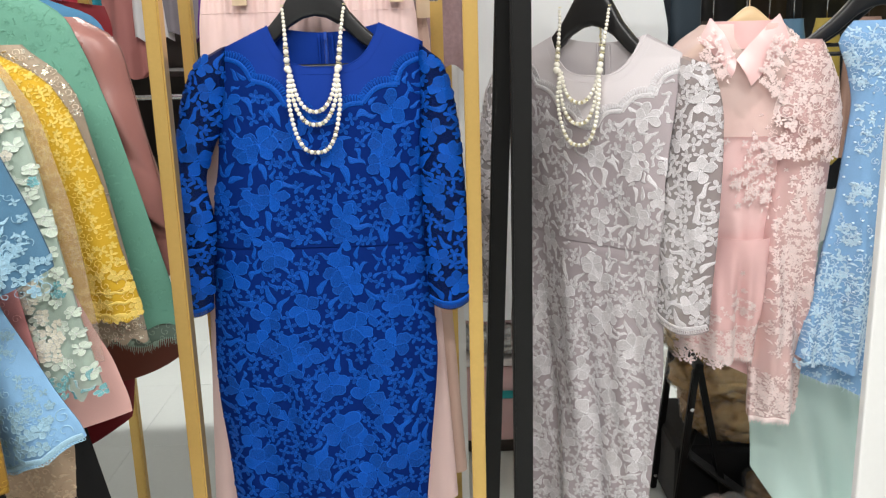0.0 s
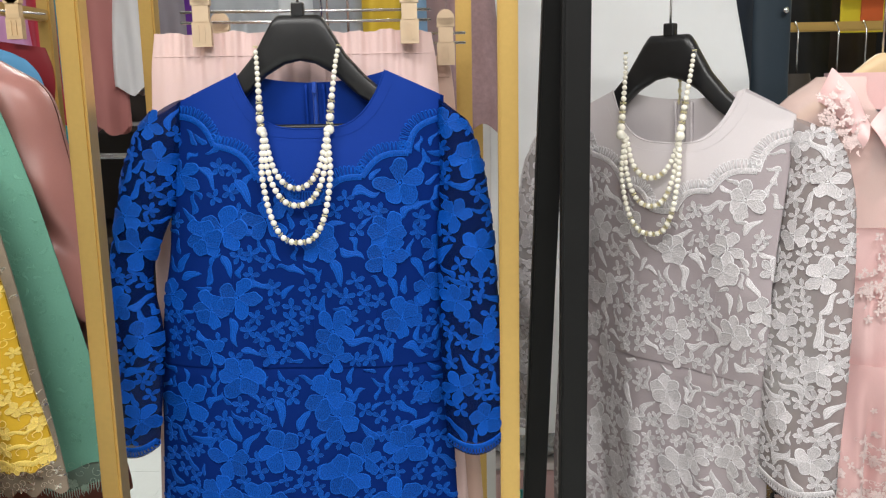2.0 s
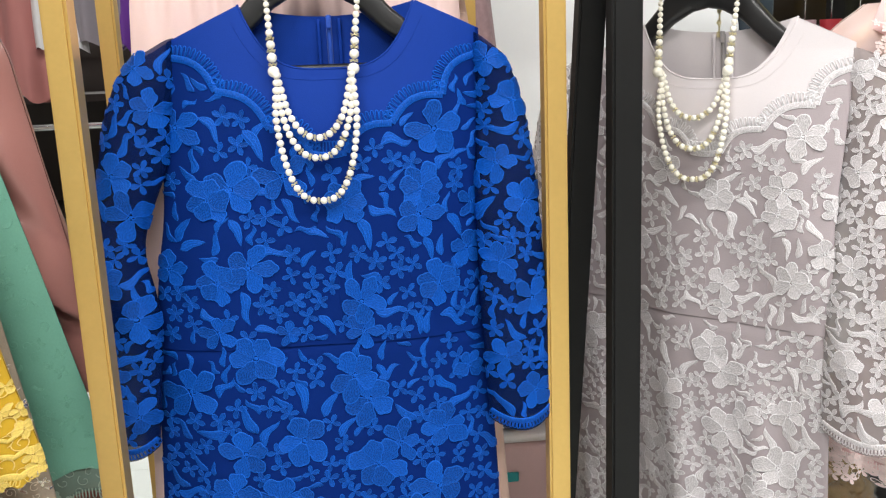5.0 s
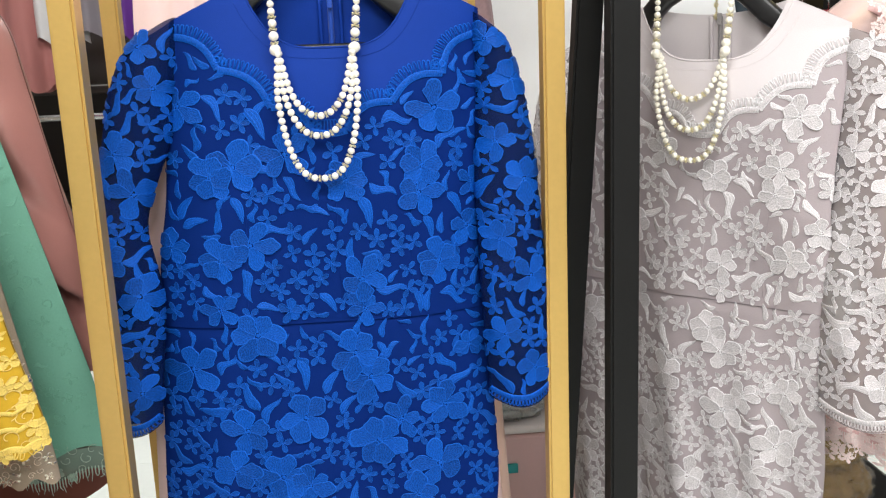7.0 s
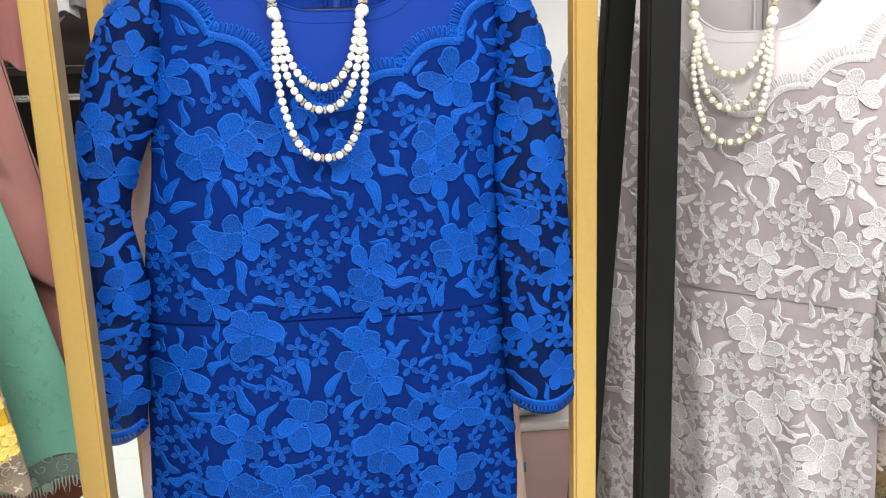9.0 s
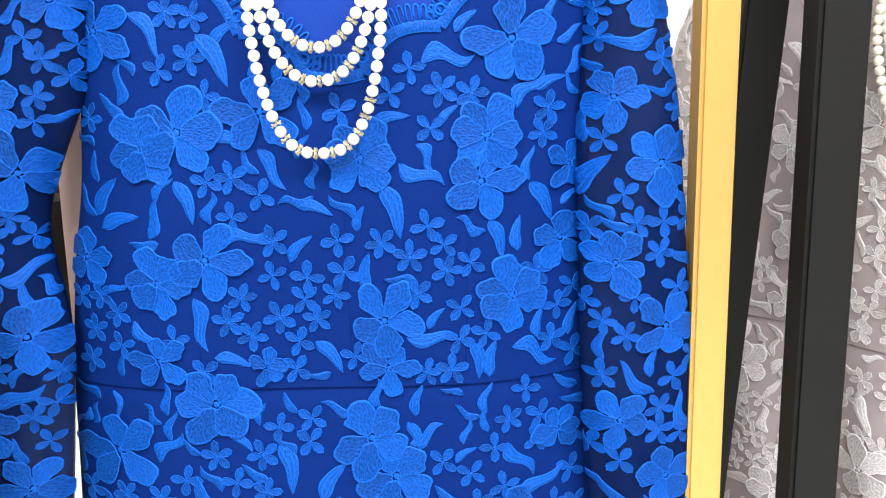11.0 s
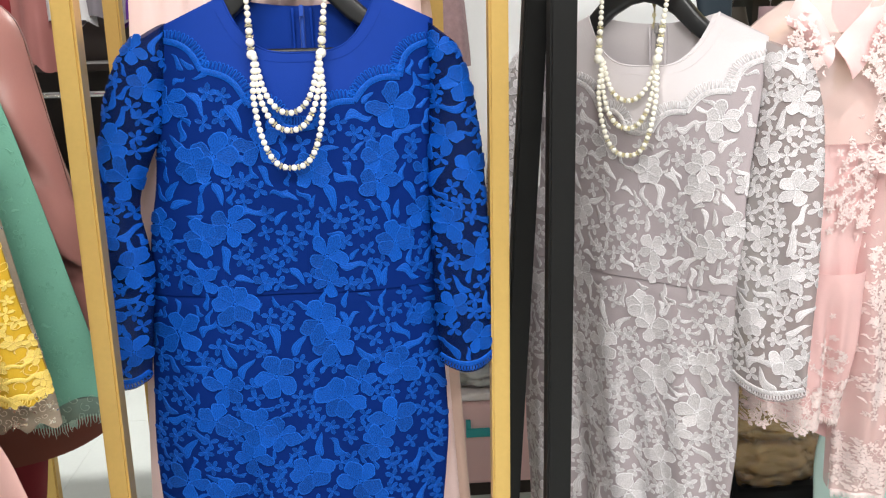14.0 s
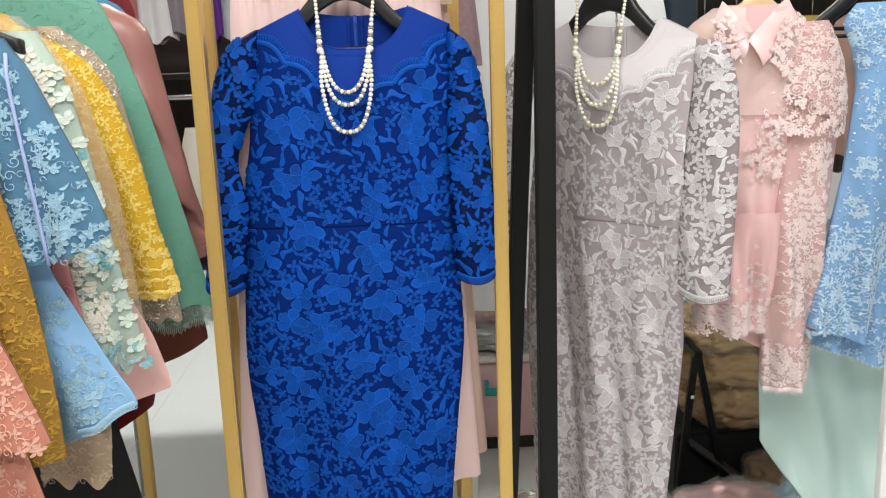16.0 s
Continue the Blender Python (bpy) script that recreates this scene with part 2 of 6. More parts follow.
def small_flower(rng, petals=5):
    out = []
    for i in range(petals):
        v, f, ix, uv = petal(0.5, rng.uniform(0.27, 0.33), 10, 0.45, 0.0)
        out.append((turned(v, i * 2 * math.pi / petals + rng.uniform(-0.12, 0.12)), f, ix, uv))
    out.append(button(0.06, 6))
    return motif(out)


def leaf(rng, bend=0.3, width=0.3, n=13):
    t = np.linspace(0, 1, n)
    sx = t - 0.5
    sy = bend * np.sin(t * math.pi * rng.uniform(1.2, 2.1) + rng.uniform(-0.3, 0.3)) * 0.42
    w = width * 0.5 * np.sin(np.pi * t ** 0.7) ** 0.9 * (1 + 0.12 * np.sin(9 * t)) + 0.008
    rows = [(1.0, 0.0001), (0.82, 0.0011), (0.42, 0.0004), (0.28, 0.001), (-0.28, 0.0005), (-0.42, 0.001), (-0.82, 0.0006), (-1.0, 0.0001)]
    v = np.concatenate([np.stack([sx, sy + w * k, np.full(n, h)], -1) for k, h in rows])
    f, ix = [], []
    for r in range(7):
        for i in range(n - 1):
            f.append((r * n + i, r * n + i + 1, (r + 1) * n + i + 1, (r + 1) * n + i))
            ix.append(1 if r in (0, 2, 4, 6) else 0)
    return v, f, ix, np.stack([v[:, 1], v[:, 0]], -1)


def stitch(name, cloth, mot, s, z, size, rot, mats, parent, lift=0.0008):
    """lays one motif on the cloth as an object of its own"""
    v, f, ix, uv = mot
    w = turned(v, rot)
    p = cloth.lifted(s + w[:, 0] * size, z + w[:, 1] * size, w[:, 2] * 0.6 + lift)
    return mesh_part(name, p, f, mats, parent, index=ix, uvs=uv * size)


def scatter(rng, cloth, spots, zlo, zhi, tries, gap, edge=0.93, low=None):
    """places that keep clear of the spots (s, z, radius) already taken"""
    out = []
    taken = [tuple(t) for t in spots]
    for _ in range(tries):
        z = rng.uniform(zlo, zhi)
        l, r, *_ = cloth.at(z)
        s = (l + r) / 2 + (r - l) / 2 * rng.uniform(-edge, edge)
        if low and z > low(s):
            continue
        if all((s - a) ** 2 + (z - b) ** 2 > (c + gap) ** 2 for a, b, c in taken):
            taken.append((s, z, gap))
            out.append((s, z))
    return out


# ---- the shop ----
def slab(name, x0, x1, y0, y1, z0, z1, mat):
    return tagged(part(name, box_bm(x0, x1, y0, y1, z0, z1, 0), mat), kind="structure")


X0, X1, Y0, Y1 = -3.2, 3.2, -3.0, 5.2
slab("floor", X0, X1, Y0, Y1, -0.1, -0.004, GROUT)
slab("wall_north", X0, X1, Y1, Y1 + 0.12, 0, CEILING, WHITE_PAINT)
# south, west and east walls are unseen; their dark grey cuts bounced light
slab("wall_south", X0, X1, Y0 - 0.12, Y0, 0, CEILING, DARK_WALL)
slab("wall_west", X0 - 0.12, X0, Y0, Y1, 0, CEILING, DARK_WALL)
slab("wall_east", X1, X1 + 0.12, Y0, Y1, 0, CEILING, DARK_WALL)
slab("ceiling", X0, X1, Y0, Y1, CEILING, CEILING + 0.1, WHITE_PAINT)

# gold clothes rack: four square posts, a rail from front to back
rack = thing("clothes_rack", "gold painted square-tube clothes rack on the tiled floor", "clothes rack")
POSTS = [(-0.456, 1.475), (0.058, 1.575), (-0.53, 1.94), (0.0, 1.91)]
for px, py in POSTS:
    part("post", bar_bm((px, py, 0.0), (px, py, 1.86), 0.026, 0.03), GOLD_PAINT, rack)
for i, j in ((0, 1), (2, 3), (0, 2), (1, 3)):
    for z in (1.873, 0.06):
        a, b = Vector((*POSTS[i], z)), Vector((*POSTS[j], z))
        d = (b - a).normalized() * (0.016 if z < 1 else -0.012)
        part("rail", bar_bm(a + d, b - d, 0.024), GOLD_PAINT, rack)
tube("hanging_rail", [(-0.197, 1.50, 1.70), (-0.265, 1.93, 1.70)], 0.009, GOLD_PAINT, rack)
for (ax, ay), (bx, by) in (((-0.197, 1.50), (-0.197, 1.525)), ((-0.265, 1.93), (-0.265, 1.925))):
    part("rail_drop", bar_bm((ax, ay, 1.69), (ax, ay, 1.865), 0.012), GOLD_PAINT, rack)

# black rack: a post, a splayed leg and a wooden rail
rack2 = thing("clothes_rack", "black painted clothes rack with splayed leg and wooden rail", "clothes rack")
part("post", bar_bm((0.146, 1.588, 0.0), (0.146, 1.588, 1.74), 0.036, 0.034), BLACK_PAINT, rack2)
part("leg", bar_bm((0.080, 1.864, 0.0), (0.127, 1.612, 1.74), 0.034, 0.03), BLACK_PAINT, rack2)
part("brace", bar_bm((0.15, 1.61, 1.70), (0.15, 1.80, 1.70), 0.03, 0.03), BLACK_PAINT, rack2)
part("rail", bar_bm((0.15, 1.70, 1.695), (1.75, 1.70, 1.695), 0.03, 0.04), WOOD, rack2, "light wooden hanging rail")
part("post", bar_bm((1.74, 1.70, 0.0), (1.74, 1.70, 1.68), 0.036, 0.034), BLACK_PAINT, rack2)


# ---- hangers, necklace, dresses ----
def hook(parent, x, y, z0, z1, mat=STEEL, r=0.0018):
    a = np.linspace(-0.4, math.pi * 1.15, 12)
    pts = [(x, y, z0), (x, y, z1 - 0.045)] + [(x, y + 0.016 - 0.016 * math.cos(t + 0.4), z1 - 0.02 + 0.02 * math.sin(t)) for t in a]
    return tube("hook", pts, r, mat, parent, "bent steel wire hook", 6)


def plastic_hanger(cx, z, rail, mat=BLACK_PLASTIC, m=None, half=0.15, drop=0.144, label="wide black moulded plastic hanger inside the dress"):
    """broad-shouldered moulded hanger, its bar's top at height z"""
    t = thing("clothes_hanger", label, "hanger", m)
    u = np.linspace(-1, 1, 61)
    s = np.abs(u) * half
    top = np.interp(s, [0, 0.028, 0.034, 0.06, 0.085, 0.12, half], [0, 0, -0.006, -0.05, -0.078, -0.108, -0.14])
    low = np.interp(s, [0, 0.02, 0.045, 0.075, 0.11, half], [-0.058, -0.062, -0.076, -0.104, -0.128, -0.16])
    th = np.interp(s, [0, 0.06, 0.12, half], [0.011, 0.012, 0.013, 0.009])
    rows = []
    for k, (h, d) in enumerate(((0.0, 0.35), (0.07, 0.8), (0.2, 1.0), (0.5, 0.82), (0.8, 1.0), (0.93, 0.8), (1.0, 0.35))):
        zz = top + (low - top) * h
        rows.append(np.stack([cx + u * half, -th * d, z + zz], -1))
    back = [r * [1, -1, 1] for r in rows[::-1]]
    g = rows + back
    n = len(u)
    v = np.concatenate(g)
    f = [(i * n + j, i * n + j + 1, ((i + 1) % 14) * n + j + 1, ((i + 1) % 14) * n + j) for i in range(14) for j in range(n - 1)]
    f += [tuple(i * n for i in range(14)), tuple(i * n + n - 1 for i in range(13, -1, -1))]
    mesh_part("shoulder_bar", v, f, mat, t)
    part("socket", box_bm(cx - 0.008, cx + 0.008, -0.007, 0.007, z - 0.002, z + 0.016, 0.002), mat, t)
    tube("bar", [(cx - half + 0.004, 0, z - 0.15), (cx - half + 0.02, 0, z - drop), (cx + half - 0.02, 0, z - drop), (cx + half - 0.004, 0, z - 0.15)], 0.004, mat, t)
    hook(t, cx, 0, z + 0.012, rail)
    return t


def sphere_mesh(name, mat, seg=14, rings=10, flat=1.0):
    bm = bmesh.new()
    bmesh.ops.create_uvsphere(bm, u_segments=seg, v_segments=rings, radius=0.5)
    bm.transform(Matrix.Diagonal((1, 1, flat, 1)))
    me = bpy.data.meshes.new(name)
    bm.to_mesh(me)
    bm.free()
    me.materials.append(mat)
    me.polygons.foreach_set("use_smooth", [True] * len(me.polygons))
    return me


PEARL_MESH = sphere_mesh("pearl", PEARL)


def ring_mesh():
    bm = bmesh.new()
    for i in range(10):
        a = i * math.pi / 5
        bmesh.ops.create_icosphere(bm, subdivisions=1, radius=0.13, matrix=Matrix.Translation((0.42 * math.cos(a), 0.42 * math.sin(a), 0.13 if i % 2 else -0.13)))
    bmesh.ops.create_cone(bm, cap_ends=True, segments=10, radius1=0.4, radius2=0.4, depth=0.2)
    me = bpy.data.meshes.new("spacer_ring")
    bm.to_mesh(me)
    bm.free()
    me.materials.append(GILT)
    return me


RING_MESH = ring_mesh()


def necklace(m, front, zt, zj, lows, xl, xr, xjl, xjr, label):
    """three strands of pearls under two single ones; front(x, z) gives the depth they lie at"""
    t = thing("necklace", label, "necklace", m)

    def bead(p, axis, d, me):
        ob = new("pearl" if me is PEARL_MESH else "spacer_ring", me)
        ob.parent = t
        ob.matrix_local = Matrix.LocRotScale(p, Vector(axis).to_track_quat("Z", "Y"), (d, d, d if me is PEARL_MESH else d * 0.75))

    def string(path, sizes):
        path = np.asarray(path, float)
        seg = np.r_[0, np.cumsum(np.linalg.norm(np.diff(path, axis=0), axis=1))]
        at, k = 0.0, 0
        while at < seg[-1]:
            d, ring = sizes(at / seg[-1], k)
            c = at + d / 2
            p = np.array([np.interp(c, seg, path[:, i]) for i in range(3)])
            q = np.array([np.interp(min(c + 0.002, seg[-1]), seg, path[:, i]) for i in range(3)]) - np.array([np.interp(c - 0.002, seg, path[:, i]) for i in range(3)])
            if ring:
                bead(p, q, 0.0078 if d < 0.0034 else 0.0095, RING_MESH)
            else:
                bead(p, q, d * 0.985, PEARL_MESH)
            at += d
            k += 1

    def side(x0, x1):
        z = np.linspace(zt, zj, 24)
        x = x0 + (x1 - x0) * np.linspace(0, 1, 24) ** 0.7
        return [(x[i], front(x[i], z[i]) - 0.006, z[i]) for i in range(24)]

    def grow(f, k):
        if f > 0.55 and k % 2 == 1:
            return 0.0035, True
        return (0.0066 + 0.0075 * f ** 2, False)

    for x0, x1 in ((xl, xjl), (xr, xjr)):
        string(side(x0, x1), grow)
        loop = new("clasp_ring", RING_MESH)
        loop.parent = t
        loop.matrix_local = Matrix.LocRotScale((x0, front(x0, zt) - 0.004, zt + 0.004), None, (0.006, 0.006, 0.006))
    mid, hw = (xjl + xjr) / 2, (xjr - xjl) / 2
    for n, low in enumerate(lows):
        a = np.linspace(math.pi, 0, 60)
        depth = zj - low
        e = (0.95, 0.85, 0.72)[n]
        w = hw * (0.86, 0.95, 1.06)[n]
        ramp = np.minimum(1, np.sin(a) * 3)
        x = mid + np.sign(np.cos(a)) * np.abs(np.cos(a)) ** e * (hw * 0.93 * (1 - ramp) + w * ramp)
        z = zj - depth * np.sin(a) ** (0.98, 0.95, 0.92)[n]
        string([(x[i], front(x[i], z[i]) - 0.0055 - 0.0015 * n, z[i]) for i in range(60)], lambda f, k: (0.0033, True) if (abs(f - 0.5) < 0.17 and k % 2) else (0.0083, False))
    return t


def ribbon_trim(cloth, path, width, h, mats, parent, name, loops=0.0, pitch=0.0042, flip=1):
    """an embroidered band along path (s, z), with a fringe of thread loops on one side"""
    path = np.asarray(path, float)
    d = np.gradient(path, axis=0)
    d /= np.linalg.norm(d, axis=1, keepdims=True)
    nrm = np.stack([-d[:, 1], d[:, 0]], -1) * flip
    rows = [(-0.5, 0.0), (-0.38, 0.0009), (0.0, 0.0007), (0.38, 0.0009), (0.5, 0.0)]
    v = np.concatenate([cloth.lifted(path[:, 0] + nrm[:, 0] * width * k, path[:, 1] + nrm[:, 1] * width * k, np.full(len(path), hh * h + 0.0009)) for k, hh in rows])
    n = len(path)
    seg = np.r_[0, np.cumsum(np.linalg.norm(np.diff(path, axis=0), axis=1))]
    uv = np.concatenate([np.stack([seg, np.full(n, width * k)], -1) for k, _ in rows])
    f = [(r * n + i, r * n + i + 1, (r + 1) * n + i + 1, (r + 1) * n + i) for r in range(4) for i in range(n - 1)]
    mesh_part(name, v, f, mats, parent, index=[1 if (k // (n - 1)) in (0, 3) else 0 for k in range(len(f))], uvs=uv)
    if loops:
        chunks = []
        cnt = int(seg[-1] / pitch)
        for k in range(cnt):
            at = (k + 0.5) / cnt * seg[-1]
            c = np.array([np.interp(at, seg, path[:, 0]), np.interp(at, seg, path[:, 1])])
            t = np.array([np.interp(at, seg, d[:, 0]), np.interp(at, seg, d[:, 1])])
            nn = np.array([-t[1], t[0]]) * flip
            ln = loops * (0.72 + 0.28 * math.sin(math.pi * (k + 0.5) / cnt))
            b = np.linspace(0, math.pi, 7)
            arc = [(-1, 0.0)] + [(-math.cos(x), 0.72 + 0.28 * math.sin(x)) for x in b] + [(1, 0.0)]
            q = np.array([c + t * a * pitch * 0.4 + nn * (width * 0.45 + ln * w) for a, w in arc])
            chunks.append(tube_arrays(cloth.lifted(q[:, 0], q[:, 1], np.full(len(q), 0.0008)), 0.0007, 5))
        vv, ff = join_arrays(chunks)
        uvs = vv[:, [0, 2]]
        tagged(mesh_part(name.replace("trim", "fringe"), vv, ff, mats[0] if "cuff" in name else mats[1], parent, uvs=uvs), kind="stuff")


def arc_path(a, b, rise, n=26):
    """an arch from a to b"""
    a, b = np.array(a), np.array(b)
    t = np.linspace(0, 1, n)[:, None]
    d = b - a
    up = np.array([-d[1], d[0]])
    up = up / np.linalg.norm(up)
    if up[1] < 0:
        up = -up
    return a + d * t + up * rise * np.sin(np.pi * t)


# where the lace pattern has its large flowers (across, height, size, turn), small flowers and leaves (across, height, length, turn)
BODICE_FLOWERS = [(-0.103, 1.317, 0.07, 1.4), (-0.129, 1.306, 0.059, 2.3), (-0.043, 1.33, 0.06, 1.7), (0.131, 1.375, 0.064, 0.5), (0.113, 1.31, 0.059, 1.0),
    (0.108, 1.278, 0.059, 1.3), (0.025, 1.297, 0.059, 1.0), (-0.09, 1.226, 0.063, 1.2), (-0.126, 1.209, 0.056, 1.9), (0.037, 1.179, 0.061, 2.3),
    (0.129, 1.194, 0.059, 1.7), (0.039, 1.143, 0.044, 1.0), (-0.13, 1.15, 0.044, 1.7), (-0.05, 1.145, 0.03, 1.6), (-0.161, 1.388, 0.059, 0.7),
    (-0.183, 1.226, 0.045, 1.3), (0.172, 1.286, 0.037, 1.4), (0.165, 1.233, 0.048, 0.3)]
BODICE_SMALL = [(-0.113, 1.36), (-0.091, 1.367), (-0.081, 1.342), (-0.171, 1.328), (-0.105, 1.399), (-0.086, 1.395), (-0.066, 1.285), (-0.047, 1.273), (-0.068, 1.257),
    (-0.084, 1.282), (-0.04, 1.239), (-0.042, 1.214), (-0.017, 1.212), (-0.066, 1.198), (-0.039, 1.183), (-0.02, 1.196), (-0.06, 1.169), (-0.026, 1.164),
    (-0.097, 1.142), (-0.118, 1.166), (-0.181, 1.172), (-0.187, 1.148), (-0.159, 1.137), (0.061, 1.357), (0.047, 1.341), (0.082, 1.342), (0.103, 1.339),
    (0.012, 1.33), (0.074, 1.316), (0.157, 1.327), (0.153, 1.31), (0.006, 1.239), (0.037, 1.237), (0.07, 1.248), (0.081, 1.234), (0.057, 1.226),
    (0.01, 1.216), (0.1, 1.22), (0.083, 1.215), (0.061, 1.199), (0.148, 1.21), (0.076, 1.138), (0.163, 1.182), (0.159, 1.157), (0.156, 1.131)]
BODICE_LEAVES = [(-0.12, 1.385, 0.038, -0.9), (-0.073, 1.366, 0.041, -1.0), (-0.143, 1.351, 0.03, 1.4), (-0.177, 1.351, 0.031, 1.3), (-0.162, 1.272, 0.033, 1.0),
    (-0.152, 1.254, 0.032, 0.3), (-0.101, 1.268, 0.033, -1.2), (-0.125, 1.256, 0.03, 1.3), (-0.064, 1.311, 0.028, -0.2), (-0.037, 1.29, 0.034, -1.0),
    (-0.061, 1.243, 0.033, 0.3), (-0.097, 1.178, 0.041, -1.4), (-0.139, 1.167, 0.031, -1.0), (-0.075, 1.15, 0.028, -0.2), (-0.021, 1.234, 0.026, 0.9),
    (-0.007, 1.262, 0.024, -0.3), (0.087, 1.364, 0.037, 0.1), (0.047, 1.323, 0.027, 0.3), (0.071, 1.296, 0.024, -1.0), (0.067, 1.284, 0.035, -0.5),
    (0.046, 1.259, 0.04, -1.2), (0.143, 1.341, 0.032, 0.9), (0.152, 1.261, 0.033, -1.0), (0.026, 1.216, 0.028, 1.5)]
BODICE_LEAVES_LOW = [(0.119, 1.236, 0.03, -1.2), (0.134, 1.239, 0.026, 1.5), (0.071, 1.165, 0.037, 0.0), (0.074, 1.18, 0.02, 0.9), (0.146, 1.148, 0.036, -0.4),
    (0.103, 1.146, 0.029, -1.4), (0.114, 1.147, 0.029, 1.4), (-0.004, 1.152, 0.031, -0.9)]
SKIRT_FLOWERS = [(-0.09, 1.117, 0.066), (-0.17, 1.077, 0.068), (0.024, 1.088, 0.065), (0.041, 1.057, 0.066), (0.089, 1.125, 0.04), (0.163, 1.085, 0.038),
    (-0.041, 1.012, 0.069), (-0.111, 0.998, 0.065), (-0.13, 0.949, 0.06), (0.047, 0.974, 0.075), (0.075, 1.001, 0.053), (0.129, 1.014, 0.059),
    (-0.072, 0.938, 0.065), (-0.041, 0.925, 0.054), (-0.08, 0.893, 0.054), (0.12, 0.938, 0.07), (0.092, 0.9, 0.054), (-0.176, 0.852, 0.061),
    (-0.001, 0.866, 0.065), (0.068, 0.843, 0.071)]
SKIRT_FLOWERS_LOW = [(-0.122, 0.831, 0.066), (-0.087, 0.794, 0.056), (0.093, 0.803, 0.055), (-0.16, 0.761, 0.062), (0.015, 0.773, 0.083), (0.047, 0.738, 0.067),
    (-0.142, 0.706, 0.074), (-0.036, 0.706, 0.067), (0.134, 0.707, 0.068), (0.077, 0.684, 0.074), (0.048, 0.651, 0.057), (-0.12, 0.638, 0.07),
    (-0.036, 0.617, 0.057), (0.125, 0.613, 0.07), (-0.09, 0.55, 0.064), (0.04, 0.53, 0.066)]
SKIRT_SMALL = [(-0.054, 1.123), (-0.024, 1.124), (-0.045, 1.098), (-0.02, 1.104), (-0.022, 1.086), (-0.058, 1.077), (-0.093, 1.076), (-0.079, 1.055), (-0.118, 1.056),
    (0.113, 1.123), (0.139, 1.12), (0.126, 1.098), (0.15, 1.098), (0.147, 1.079), (0.115, 1.077), (0.076, 1.068), (0.097, 1.058)]
SKIRT_LEAVES = [(0.059, 1.117, 0.025, 1.4), (0.056, 1.088, 0.026, -1.2), (0.065, 1.09, 0.03, 0.5), (-0.04, 1.065, 0.04, -1.3), (-0.075, 1.091, 0.031, -1.0),
    (0.134, 1.065, 0.035, -1.0), (-0.129, 1.083, 0.032, 0.9), (-0.007, 1.054, 0.035, 1.0), (-0.169, 1.113, 0.023, -1.4)]


